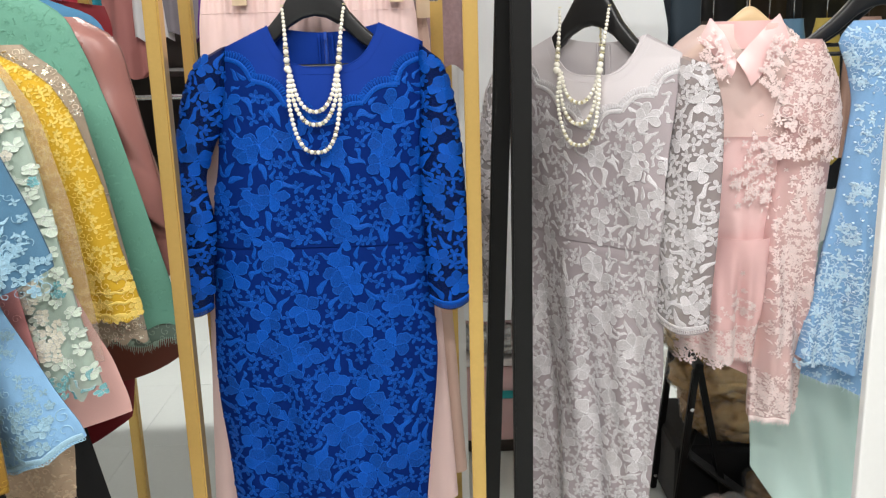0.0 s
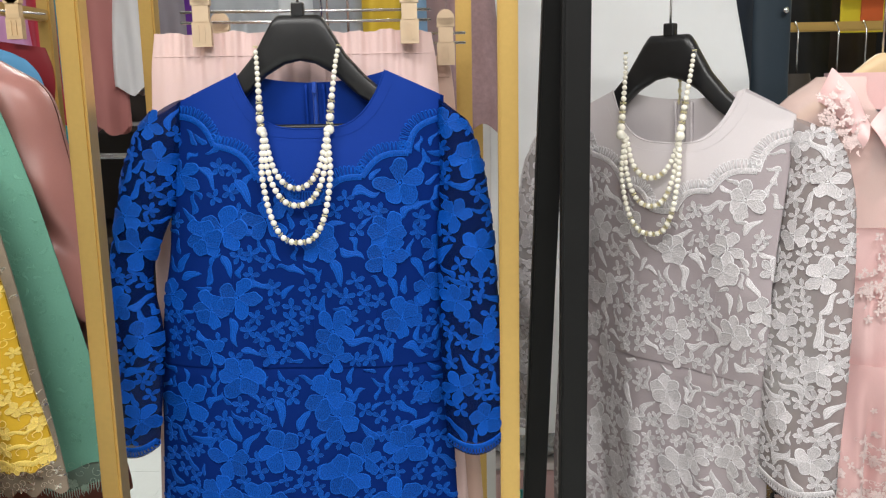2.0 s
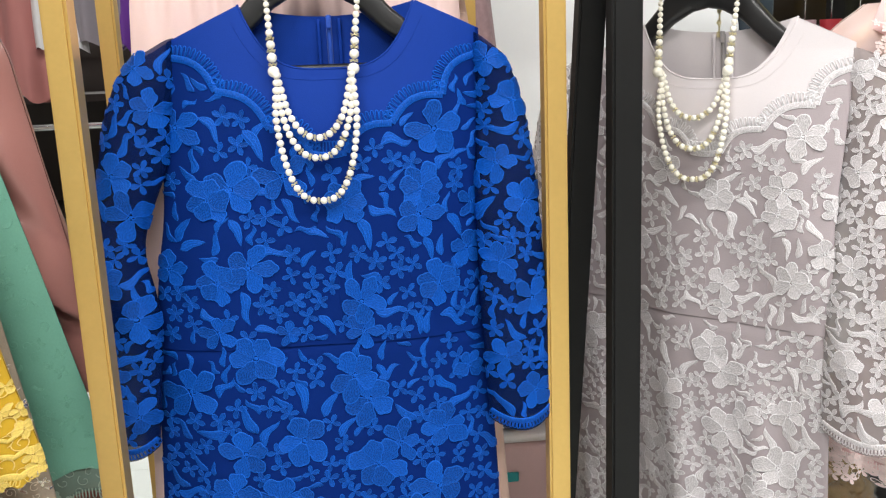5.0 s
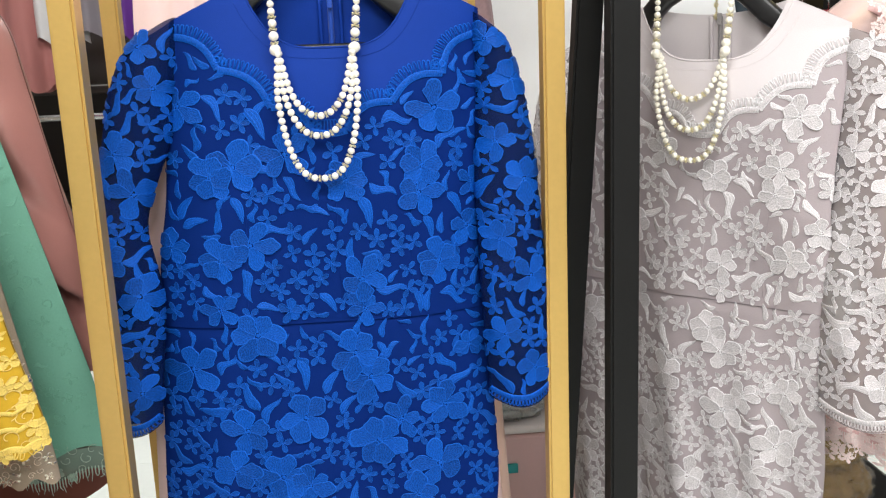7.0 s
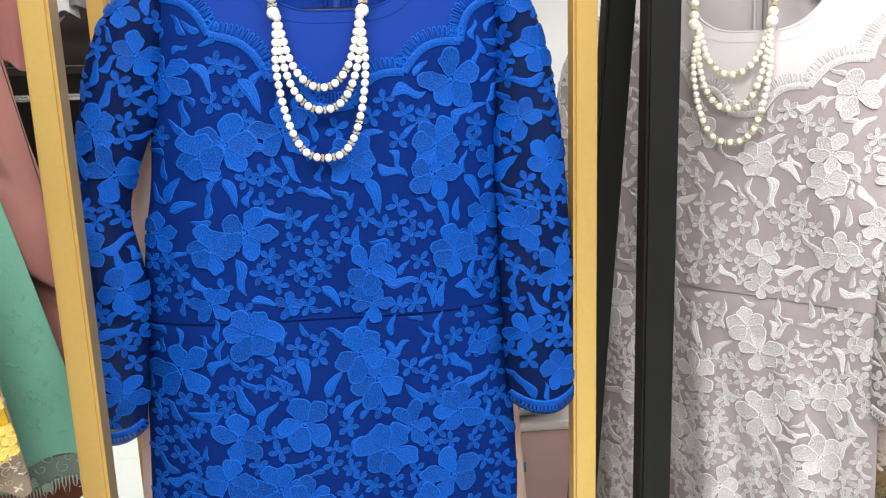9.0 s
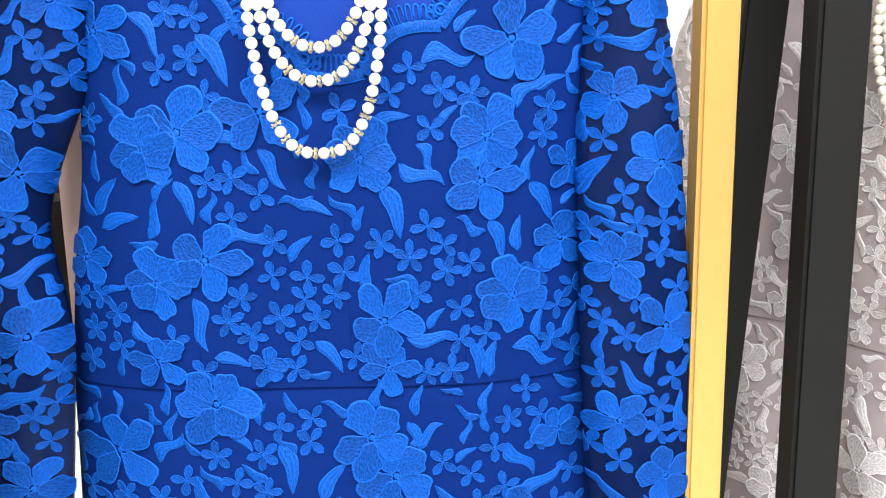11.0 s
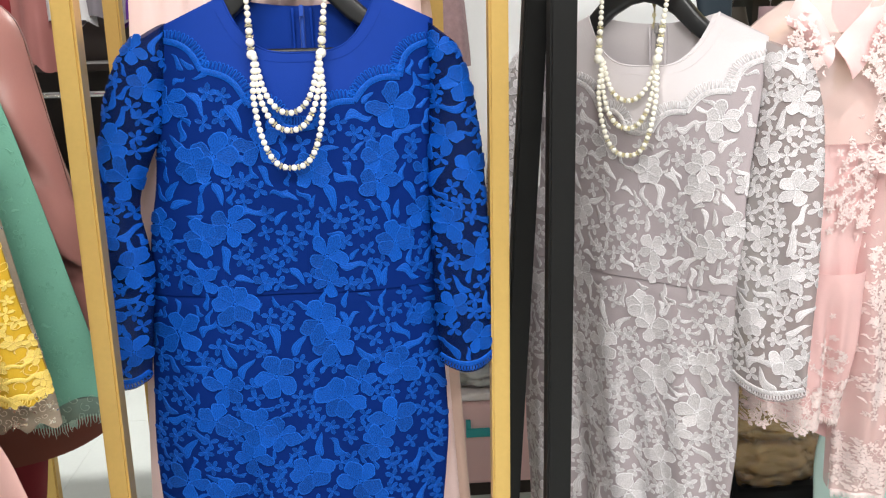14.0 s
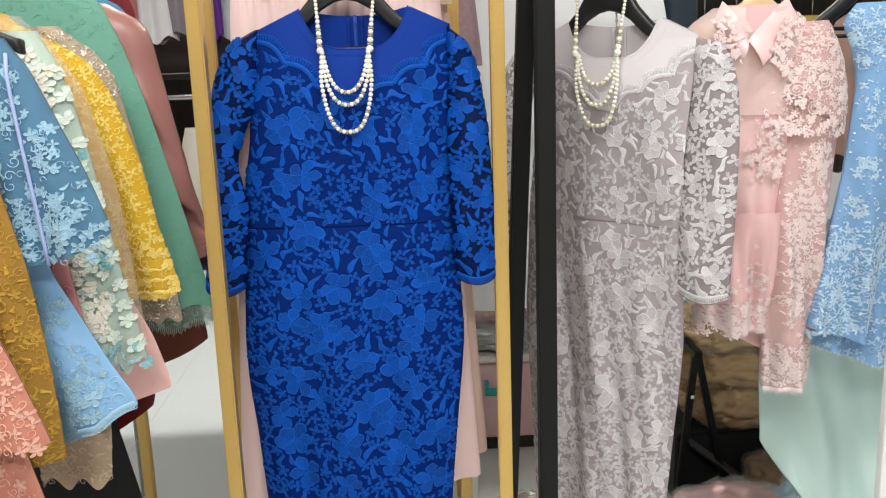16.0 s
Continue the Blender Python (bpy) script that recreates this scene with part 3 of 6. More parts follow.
def lace_dress(label, m, pal, dz, body_rows, left_rows, right_rows, folds, seed, cuff_l, cuff_r, hem, twist=0.0, scale=0.9, tight=1.0):
    rng = random.Random(seed)
    t = thing("lace_dress", label, "dress", m)
    sh = lambda rows: [(r[0] + dz, *r[1:]) for r in rows]
    body = Cloth(sh(body_rows), folds, 2.1, twist=(twist, 1.48 + dz, 1.25 + dz))
    sl = Cloth(sh(left_rows), ((0.003, 14, 0.5, 0.4, 1.4 + dz, 1.1 + dz),), 2.2, twist=(twist * 0.8, 1.42 + dz, 1.05 + dz))
    sr = Cloth(sh(right_rows), ((0.003, 12, 2.0, 0.3, 1.4 + dz, 1.1 + dz),), 2.2, twist=(twist * 0.8, 1.42 + dz, 1.05 + dz))
    NC, NH, waist = 0.017, 0.098, 1.131 + dz

    def shoulder(d):
        return 1.52 - 0.036 * (d - NH) / 0.08

    def top(front):
        def f(q):
            s = 0.013 + 0.178 * q
            d = abs(s - NC)
            if d < NH:
                return dz + (1.447 + 0.073 * (d / NH) ** 3.6 if front else 1.506 + 0.014 * (d / NH) ** 2)
            return dz + shoulder(d)
        return f
    mats = [pal["thread"], pal["cord"]]
    v, f = body.sheet(waist - 0.003, top(True), -1, 110, 110)
    # the smooth yoke lies above the scalloped trim
    pts = [(-0.166, 1.466), (-0.111, 1.427), (-0.054, 1.383), (-0.010, 1.354), (0.03, 1.354), (0.083, 1.384), (0.143, 1.413), (0.182, 1.457)]

    def yoke(s):
        for i in range(7):
            if pts[i][0] <= s <= pts[i + 1][0]:
                k = (s - pts[i][0]) / (pts[i + 1][0] - pts[i][0])
                return dz + pts[i][1] + (pts[i + 1][1] - pts[i][1]) * k + (0.014 if i != 3 else -0.003) * math.sin(math.pi * k)
        return dz + 1.46
    idx = [1 if v[q[0]][2] > yoke(v[q[0]][0]) and abs(v[q[0]][0] - 0.013) < 0.172 else 0 for q in f]
    bodice = mesh_part("bodice_front", v, f, [pal["fabric"], pal["yoke"]], t, index=idx)
    v, f = body.sheet(waist - 0.003, top(False), 1, 72, 40)
    back = mesh_part("bodice_back", v, f, pal["yoke"], t)
    v, f = body.sheet(hem, waist + 0.004, -1, 72, 90, inset=-0.0)
    v[:, 1] += 0.004 * np.clip((v[:, 2] - waist + 0.012) / 0.014, 0, 1)
    skirt = mesh_part("skirt_front", v, f, pal["fabric"], t)
    v, f = body.sheet(hem, waist + 0.004, 1, 72, 50)
    mesh_part("skirt_back", v, f, pal["fabric"], t)
    # neck binding, stitched line and zip
    qs = np.linspace(-1, 1, 60)
    nk = np.array([(NC + NH * q, 1.447 + dz + 0.073 * abs(q) ** 3.6) for q in qs])
    tube("neck_binding", body.lifted(nk[:, 0], nk[:, 1], np.full(60, -0.0004)), 0.0013, pal["yoke"], t)
    st = np.array([(NC + (NH + 0.012) * q, 1.435 + dz + 0.075 * abs(q) ** 3.6) for q in qs])
    chunks = [tube_arrays(body.lifted(np.linspace(st[i, 0], st[i + 1, 0], 3), np.linspace(st[i, 1], st[i + 1, 1], 3), np.full(3, 0.0003)), 0.0002, 4) for i in range(1, 58)]
    v, f = join_arrays(chunks)
    tagged(mesh_part("stitching", v, f, pal["yoke"], t, uvs=v[:, [0, 2]]), kind="stuff")
    zz = np.linspace(1.503 + dz, 1.36 + dz, 20)
    inner = lambda s: np.stack([np.full(20, s), body.point(np.full(20, s), zz, 1)[:, 1] - 0.003, zz], -1)
    v, f = tube_arrays(inner(0.018), 0.0032, 6)
    zipper = mesh_part("zip", v, f, pal["zip"], t, "closed zip on the inside of the back")
    for o in (-0.012, 0.012):
        v, f = tube_arrays(inner(0.018 + o), 0.0024, 6)
        mesh_part("zip_tape", v, f, pal["yoke"], zipper)
    part("puller", box_bm(0.015, 0.021, float(inner(0.018)[0, 1]) - 0.006, float(inner(0.018)[0, 1]) - 0.002, 1.492 + dz, 1.507 + dz, 0.001), pal["zip"], zipper)
    # princess seams and the centre seam as fine ridges
    for s0, s1, z0, z1 in ((-0.09, -0.1, 1.3, 1.14), (0.1, 0.095, 1.3, 1.14), (0.012, 0.012, 1.3, 1.14)):
        zz2 = np.linspace(z0 + dz, z1 + dz, 16)
        tube("seam", body.lifted(np.linspace(s0, s1, 16), zz2, np.full(16, -0.0002)), 0.0007, pal["fabric"], t, n=5)
    # sleeves: sheer net tubes
    sleeves = []
    for c, cuff in ((sl, cuff_l), (sr, cuff_r)):
        zt = c.r[-1, 0]
        lo = lambda q, cuff=cuff: cuff - 0.009 - 0.010 * (1 - q * q)
        out = -1 if c is sl else 1
        hi = lambda q, out=out, zt=zt: zt + 0.002 - 0.026 * max(0, (1 + q * out) / 2) ** 1.5
        v1, f1 = c.sheet(lo, hi, -1, 24, 50)
        v2, f2 = c.sheet(lo, hi, 1, 24, 50)
        v, f = join_arrays([(v1, f1), (v2, f2)])
        sleeves.append(mesh_part("sleeve", v, f, pal["net"], t, "sheer net sleeve with embroidered flowers"))
        q = np.linspace(-0.96, 0.96, 30)
        l, r, *_ = c.at(np.full(30, cuff))
        path = np.stack([(l + r) / 2 + (r - l) / 2 * q, cuff + 0.004 - 0.010 * (1 - q * q)], -1)
        ribbon_trim(c, path, 0.007, 1.0, mats, sleeves[-1], "cuff_trim", 0.007, 0.0036, -1)
    # scalloped trim under the yoke
    for i in range(7):
        a, b = (pts[i][0], pts[i][1] + dz), (pts[i + 1][0], pts[i + 1][1] + dz)
        ribbon_trim(body, arc_path(a, b, 0.012 if i != 3 else -0.003), 0.008, 1.0, mats, bodice, "scallop_trim", 0.0125, 0.0044, 1)
    for s, z in pts[1:7]:
        a = np.linspace(0, 2 * math.pi, 13)
        tube("eyelet", body.lifted(s + 0.0036 * np.cos(a), z + dz + 0.011 + 0.0036 * np.sin(a), np.full(13, 0.0016)), 0.001, pal["cord"], bodice, n=5)
    # flowers: the large ones where the pattern has them, small ones and leaves between
    flowers = [big_flower(rng, 5 if k % 4 else 6) for k in range(10)]
    smalls = [small_flower(rng, 5 if k % 2 else 4) for k in range(6)]
    leaves = [leaf(rng, rng.choice((-1, 1)) * rng.uniform(0.14, 0.4), rng.uniform(0.25, 0.34)) for _ in range(8)]
    low = lambda s: yoke(s) - 0.012

    def cover(cloth, parent, spots, zlo, zhi, limit=None, n_small=400, n_leaf=300, smalls_at=(), leaves_at=(), fill=None):
        """large flowers, small ones and leaves where the pattern has them, then a thin fill below the height given"""
        taken = []
        inside = lambda z, h: zlo + h < z + dz < zhi
        for spot in spots:
            s, z = spot[:2]
            size = spot[2] if len(spot) > 2 else rng.uniform(0.05, 0.06)
            if not inside(z, -0.012):
                continue
            turn = spot[3] if len(spot) > 3 else rng.uniform(0, 6.3)
            stitch("embroidered_flower", cloth, rng.choice(flowers), s, z + dz, size * scale, turn, mats, parent, 0.0009)
            taken.append((s, z + dz, size * scale * 0.44))
        for s, z in smalls_at:
            if inside(z, 0.004):
                stitch("small_flower", cloth, rng.choice(smalls), s, z + dz, rng.uniform(0.019, 0.0225), rng.uniform(0, 6.3), mats, parent, 0.0007)
                taken.append((s, z + dz, 0.0085))
        for s, z, size, turn in leaves_at:
            if inside(z, 0.004):
                stitch("embroidered_leaf", cloth, rng.choice(leaves), s, z + dz, size, turn, mats, parent, 0.0007)
                taken.append((s, z + dz, size * 0.3))
        top_of_fill = fill + dz if fill else zhi
        first = scatter(rng, cloth, taken, zlo, top_of_fill, n_leaf // 8, 0.0115, 0.95, limit)
        for s, z in first:
            stitch("embroidered_leaf", cloth, rng.choice(leaves), s, z, rng.uniform(0.03, 0.04), rng.gauss(1.8, 0.7), mats, parent, 0.001)
        taken += [(s, z, 0.0085) for s, z in first]
        small = scatter(rng, cloth, taken, zlo, top_of_fill, int(n_small * 1.4), 0.0086 * tight, 0.95, limit)
        for s, z in small:
            stitch("small_flower", cloth, rng.choice(smalls), s, z, rng.uniform(0.018, 0.022), rng.uniform(0, 6.3), mats, parent, 0.0007)
        taken += [(s, z, 0.009) for s, z in small]
        for s, z in scatter(rng, cloth, taken, zlo, zhi, int(n_leaf * 1.6), 0.0062 * tight, 0.97, limit):
            stitch("embroidered_leaf", cloth, rng.choice(leaves), s, z, rng.uniform(0.018, 0.026), rng.gauss(1.9, 0.9), mats, parent, 0.0006)
    cover(body, bodice, BODICE_FLOWERS, waist + 0.006, 1.44 + dz, low, 300, 300, BODICE_SMALL, BODICE_LEAVES + BODICE_LEAVES_LOW, 1.2)
    cover(body, skirt, SKIRT_FLOWERS + SKIRT_FLOWERS_LOW, hem + 0.01, waist - 0.008, None, 2600, 1300, SKIRT_SMALL, SKIRT_LEAVES, 1.05)
    for c, sleeve, cuff in ((sl, sleeves[0], cuff_l), (sr, sleeves[1], cuff_r)):
        sp = []
        z, k = c.r[-1, 0] - 0.03, 0
        while z > cuff + 0.02:
            l, r, *_ = c.at(z)
            sp.append(((l + r) / 2 + (r - l) * (0.22 if k % 2 else -0.2), z - dz, 0.042 if k == 0 else rng.uniform(0.046, 0.056)))
            z -= 0.07 if k % 2 else 0.046
            k += 1
        cover(c, sleeve, sp, cuff + 0.008, c.r[-1, 0] - 0.012, None, 500, 260)
    return body


BLUE_BODY = [(0.40, -0.198, 0.155, 0.048, 0.034, 0), (0.577, -0.207, 0.168, 0.048, 0.034, 0), (0.72, -0.215, 0.182, 0.048, 0.034, 0), (0.82, -0.224, 0.193, 0.047, 0.034, 0), (0.9, -0.225, 0.2, 0.046, 0.034, 0), (1.0, -0.218, 0.196, 0.044, 0.034, 0), (1.135, -0.211, 0.186, 0.040, 0.03, 0),
             (1.225, -0.199, 0.185, 0.042, 0.028, 0), (1.275, -0.188, 0.182, 0.043, 0.026, 0), (1.40, -0.176, 0.188, 0.038, 0.024, 0), (1.475, -0.164, 0.19, 0.026, 0.02, 0), (1.53, -0.162, 0.19, 0.014, 0.014, 0)]
BLUE_LEFT = [(1.0, -0.284, -0.213, 0.022, 0.022, -0.035), (1.16, -0.273, -0.194, 0.026, 0.024, -0.03), (1.205, -0.27, -0.199, 0.027, 0.025, -0.025), (1.25, -0.266, -0.211, 0.028, 0.026, -0.02),
             (1.305, -0.259, -0.192, 0.03, 0.028, -0.014), (1.35, -0.251, -0.17, 0.03, 0.028, -0.01), (1.40, -0.242, -0.164, 0.03, 0.028, -0.004), (1.455, -0.219, -0.156, 0.024, 0.024, 0), (1.485, -0.182, -0.156, 0.012, 0.012, 0)]
BLUE_RIGHT = [(1.0, 0.188, 0.262, 0.022, 0.022, -0.025), (1.16, 0.18, 0.262, 0.026, 0.024, -0.02), (1.30, 0.178, 0.254, 0.03, 0.028, -0.008), (1.39, 0.184, 0.243, 0.03, 0.028, 0),
              (1.455, 0.182, 0.222, 0.024, 0.024, 0), (1.48, 0.182, 0.2, 0.01, 0.01, 0)]
BLUE_FOLDS = ((0.007, 7.0, 0.6, 0.0, 1.12, 0.7), (0.0035, 4.0, 2.0, 0.1, 1.45, 1.2), (0.003, 15.0, 1.0, 0.15, 1.05, 0.7))
blue_at = pose(-0.215, 1.594, 0)
blue = lace_dress("royal blue lace midi dress with embroidered flowers on a hanger", blue_at, BLUE, 0.0, BLUE_BODY, BLUE_LEFT, BLUE_RIGHT, BLUE_FOLDS, 11, 1.025, 1.025, 0.42)
plastic_hanger(0.003, 1.592, 1.716, m=blue_at)
fr = lambda cl, dz: (lambda x, z: float(cl.point(x, min(z, 1.44 + dz))[1]) - 0.004 if z < 1.455 + dz else float(np.interp(z, [1.455 + dz, 1.55 + dz], [-0.036, -0.017])))
necklace(blue_at, fr(blue, 0), 1.548, 1.446, (1.372, 1.35, 1.302), -0.050, 0.057, -0.044, 0.044, "three-strand ivory pearl necklace with gilt spacers over blue dress")

GREY_BODY = [(r[0], r[1] * 0.98, r[2] * 0.92 if r[0] < 1.2 else r[2] * 0.95, r[3] * (0.5 if r[0] < 1.3 else 0.8), r[4], 0) for r in BLUE_BODY]
GREY_LEFT = [(r[0] - (0.04 if r[0] < 1.1 else 0), *r[1:]) for r in BLUE_LEFT]
GREY_RIGHT = [(r[0] - (0.04 if r[0] < 1.1 else 0), r[1] - 0.014, r[2] + 0.014, r[3], r[4], r[5] + 0.008) for r in BLUE_RIGHT]
GREY_FOLDS = ((0.013, 7.5, 1.1, 0.03, 1.2, 0.75), (0.007, 5.0, 0.4, 0.1, 1.4, 1.15), (0.004, 17.0, 2.4, 0.1, 1.1, 0.8))
grey_at = pose(0.288, 1.695, 0, 0, 0, -38)
grey = lace_dress("silver grey lace midi dress with embroidered flowers on a hanger", grey_at, GREY, -0.033, GREY_BODY, GREY_LEFT, GREY_RIGHT, GREY_FOLDS, 23, 0.945, 0.984, 0.36, 0.24, 0.76, 0.84)
plastic_hanger(0.0, 1.562, 1.712, m=grey_at @ pose(0, 0.004, 0), half=0.118, drop=0.176)
necklace(grey_at, fr(grey, -0.033), 1.535, 1.425, (1.365, 1.325, 1.285), -0.055, 0.048, -0.05, 0.04, "three-strand ivory pearl necklace with gilt spacers over grey dress")
links = bpy.data.objects["necklace.001"]
for k in range(7):
    ob = new("chain_link", RING_MESH)
    ob.parent = links
    ob.matrix_local = Matrix.LocRotScale((0.012 + 0.0006 * (k % 2), 0.014, 1.515 - 0.0075 * k), Euler((math.pi / 2, 0, (k % 2) * math.pi / 2)), (0.0062, 0.0085, 0.004))


# ---- pink trousers behind the blue dress ----
def clip(parent, x, z, mat=BEIGE, y=-0.008):
    bm = bmesh.new()
    for i, (w, z0, z1) in enumerate(((0.0125, -0.032, 0.0), (0.0105, 0.0, 0.022), (0.0125, 0.022, 0.034))):
        box_bm(x - w, x + w, y - 0.009 - 0.001 * i, y + 0.004, z + z0, z + z1, 0, bm)
    bmesh.ops.remove_doubles(bm, verts=list(bm.verts), dist=0.0002)
    for o in (-0.004, 0.004):
        box_bm(x + o - 0.001, x + o + 0.001, y - 0.0115, y - 0.008, z - 0.026, z - 0.004, 0, bm)
    bmesh.ops.create_cone(bm, cap_ends=True, segments=16, radius1=0.0125, radius2=0.0125, depth=0.012,
                          matrix=Matrix.Translation((x, y - 0.005, z + 0.034)) @ Matrix.Rotation(math.pi / 2, 4, "X"))
    return part("clip", bm, mat, parent)


def clip_hanger(m, x0, x1, z, rail, label):
    t = thing("trouser_hanger", label, "hanger", m)
    for o in (0.0, 0.014):
        tube("wire", [(x0 - 0.03, 0, z + o), (x1 + 0.03, 0, z + o)], 0.0019, STEEL, t)
    hook(t, (x0 + x1) / 2 + 0.02, 0, z, rail)
    clip(t, x0, z), clip(t, x1, z)
    return t


def trousers(m, mat, l, r, top, bottom, label, flare=0.035):
    t = thing("trousers", label, "trousers", m)
    c = (l + r) / 2
    hips = Cloth([(top, l + 0.012, r - 0.012, 0.012, 0.012, 0), (top - 0.04, l + 0.004, r - 0.004, 0.018, 0.016, 0), (top - 0.3, l - 0.012, r + 0.012, 0.03, 0.028, 0), (top - 0.5, l - 0.016, r + 0.016, 0.03, 0.028, 0)],
                 ((0.0035, 30, 0.3, 0.0, top - 0.2, top - 0.02), (0.0028, 71, 1.3, 0.0, top - 0.08, top - 0.01), (0.008, 9, 1.0, 0.0, top - 0.04, top - 0.3)))
    v, f = join_arrays([hips.sheet(top - 0.46, lambda q: top - 0.003 + 0.0014 * math.sin(11 * q) + 0.0012 * math.sin(29 * q + 1) + 0.0004 * math.sin(83 * q), k, 160, 60) for k in (-1, 1)])
    mesh_part("hip_panel", v, f, mat, t)
    ql = np.linspace(l + 0.01, r - 0.01, 80)
    tube("waistband_seam", hips.lifted(ql, np.full(80, top - 0.034), np.full(80, 0.0)), 0.0009, mat, t, n=5)
    for a, b, sg in ((l - 0.016, c + 0.01, -1), (c - 0.01, r + 0.016, 1)):
        o = flare * sg
        leg = Cloth([(top - 0.44, a, b, 0.028, 0.026, 0), (bottom, a + (o if sg < 0 else 0.03), b + (o if sg > 0 else -0.03), 0.032, 0.03, 0)], ((0.010, 10, 0.8 + sg, 0.0, top - 0.4, top - 0.75),), 2.2)
        v, f = join_arrays([leg.sheet(bottom, top - 0.44, k, 40, 60) for k in (-1, 1)])
        mesh_part("trouser_leg", v, f, mat, t)
    return t


PINK_TWILL = cloth_mat("pink_twill", (0.82, 0.60, 0.57), rough=0.5, wrinkle=0.5)
PEACH_TWILL = cloth_mat("peach_twill", (0.66, 0.46, 0.38), rough=0.6)
BROWN_TWILL = cloth_mat("brown_twill", (0.2, 0.11, 0.075), rough=0.6)
pm = pose(-0.232, 1.665, 0, 0, 0, 6)
trousers(pm, PINK_TWILL, -0.2, 0.2, 1.578, 0.55, "pale pink trousers with gathered elastic waist on clip hanger")
clip_hanger(pose(-0.232, 1.65, 0, 0, 0, 6), -0.118, 0.16, 1.588, 1.712, "steel wire trouser hanger with beige plastic clips")
pm2 = pose(-0.215, 1.74, 0, 0, 0, 6)
trousers(pm2, PEACH_TWILL, -0.2, 0.205, 1.545, 0.57, "dusty peach trousers hanging behind the pink ones")
clip_hanger(pose(-0.215, 1.725, 0, 0, 0, 6), -0.13, 0.19, 1.56, 1.712, "steel wire trouser hanger with beige plastic clips")
pm3 = pose(-0.232, 1.82, 0, 0, 0, 4)
trousers(pm3, BROWN_TWILL, -0.22, 0.19, 1.53, 0.60, "dark brown trousers hanging behind the peach ones")
clip_hanger(pose(-0.232, 1.805, 0, 0, 0, 4), -0.14, 0.15, 1.55, 1.712, "steel wire trouser hanger with beige plastic clips")


# ---- garments on the side rack ----
rack3 = thing("clothes_rack", "gold painted clothes rack with long side rail", "clothes rack")
for py in (0.62, 2.33):
    part("post", bar_bm((-0.89, py, 0.0), (-0.89, py, 2.0), 0.028), GOLD_PAINT, rack3)
part("rail", bar_bm((-0.89, 0.6335, 1.66), (-0.89, 2.3165, 1.66), 0.024), GOLD_PAINT, rack3)
part("foot_rail", bar_bm((-0.89, 0.6335, 0.05), (-0.89, 2.3165, 0.05), 0.024), GOLD_PAINT, rack3)


def shell(name, rows, zlo, zhi, mat, parent, folds=(), power=2.4, nq=36, nz=50, label=""):
    c = Cloth(rows, folds, power)
    v, f = join_arrays([c.sheet(zlo, zhi, k, nq, nz) for k in (-1, 1)])
    ob = mesh_part(name, v, f, mat, parent, label)
    return c, ob


def quick(rows, d=0.022, sh=0.0):
    return [(z, l, r, d, d, sh) for z, l, r in rows]


def wire(parent, y=0.0, x=-0.89, z=1.5):
    pts = [(x, y, z), (x, y, 1.645)] + [(x, y + 0.0, 1.645), (x - 0.014, y, 1.66), (x - 0.012, y, 1.682), (x, y, 1.69), (x + 0.014, y, 1.684)]
    return tube("hanger_wire", pts, 0.0018, STEEL, parent, n=6)


def lace(name, cloth, parent, rng, kinds, spots, mats, lift=0.0008, hem=None):
    """many small motifs sewn on one cloth, one mesh"""
    vs, fs, ix, uvs, k = [], [], [], [], 0
    for s, z, size, rot in spots:
        if hem:
            l, r, *_ = cloth.at(z)
            if z - size * 0.45 < hem(float(np.clip((2 * s - l - r) / (r - l), -1, 1))):
                continue
        v, f, i, uv = rng.choice(kinds)
        w = turned(v, rot)
        vs.append(cloth.lifted(s + w[:, 0] * size, z + w[:, 1] * size, w[:, 2] * 0.7 + lift))
        fs += [tuple(q + k for q in t) for t in f]
        ix += i
        uvs.append(uv * size)
        k += len(v)
    if vs:
        tagged(mesh_part(name, np.concatenate(vs), fs, mats, parent, index=ix, uvs=np.concatenate(uvs)), kind="stuff")


def curl(rng, turns=1.3, n=22, r=0.05):
    """a curled cord"""
    a = np.linspace(0, 2 * math.pi * turns, n)
    rad = 0.5 * (1 - 0.75 * np.linspace(0, 1, n))
    x, y = rad * np.cos(a), rad * np.sin(a)
    pts = np.stack([x, y], -1)
    d = np.gradient(pts, axis=0)
    d /= np.linalg.norm(d, axis=1, keepdims=True)
    nn = np.stack([-d[:, 1], d[:, 0]], -1)
    rows = [(-1, 0.0002), (0, 0.0016), (1, 0.0002)]
    v = np.concatenate([np.concatenate([pts + nn * r * k, np.full((n, 1), h)], 1) for k, h in rows])
    f = [(q * n + i, q * n + i + 1, (q + 1) * n + i + 1, (q + 1) * n + i) for q in range(2) for i in range(n - 1)]
    return v, f, [1] * len(f), v[:, :2].copy()


FINE = 0.54


def field(rng, cloth, zlo, zhi, count, gap, s0, s1, edge=0.96, low=None):
    return [(s, z, FINE * rng.uniform(s0, s1), rng.uniform(0, 6.3)) for s, z in scatter(rng, cloth, [], zlo, zhi, int(count * 2.2), gap * FINE, edge, low)]


def sprigs(rng, cloth, centres, n, spread, s0, s1):
    """clusters of flowers that thin out from each centre"""
    out = []
    for cs, cz, k in centres:
        for _ in range(int(2.2 * n * k)):
            x, z = cs + rng.gauss(0, spread * k), cz + rng.gauss(0, spread * 1.5 * k)
            l, r, *_ = cloth.at(z)
            if l + 0.008 < x < r - 0.008:
                out.append((x, z, FINE * rng.uniform(s0, s1), rng.uniform(0, 6.3)))
    return out


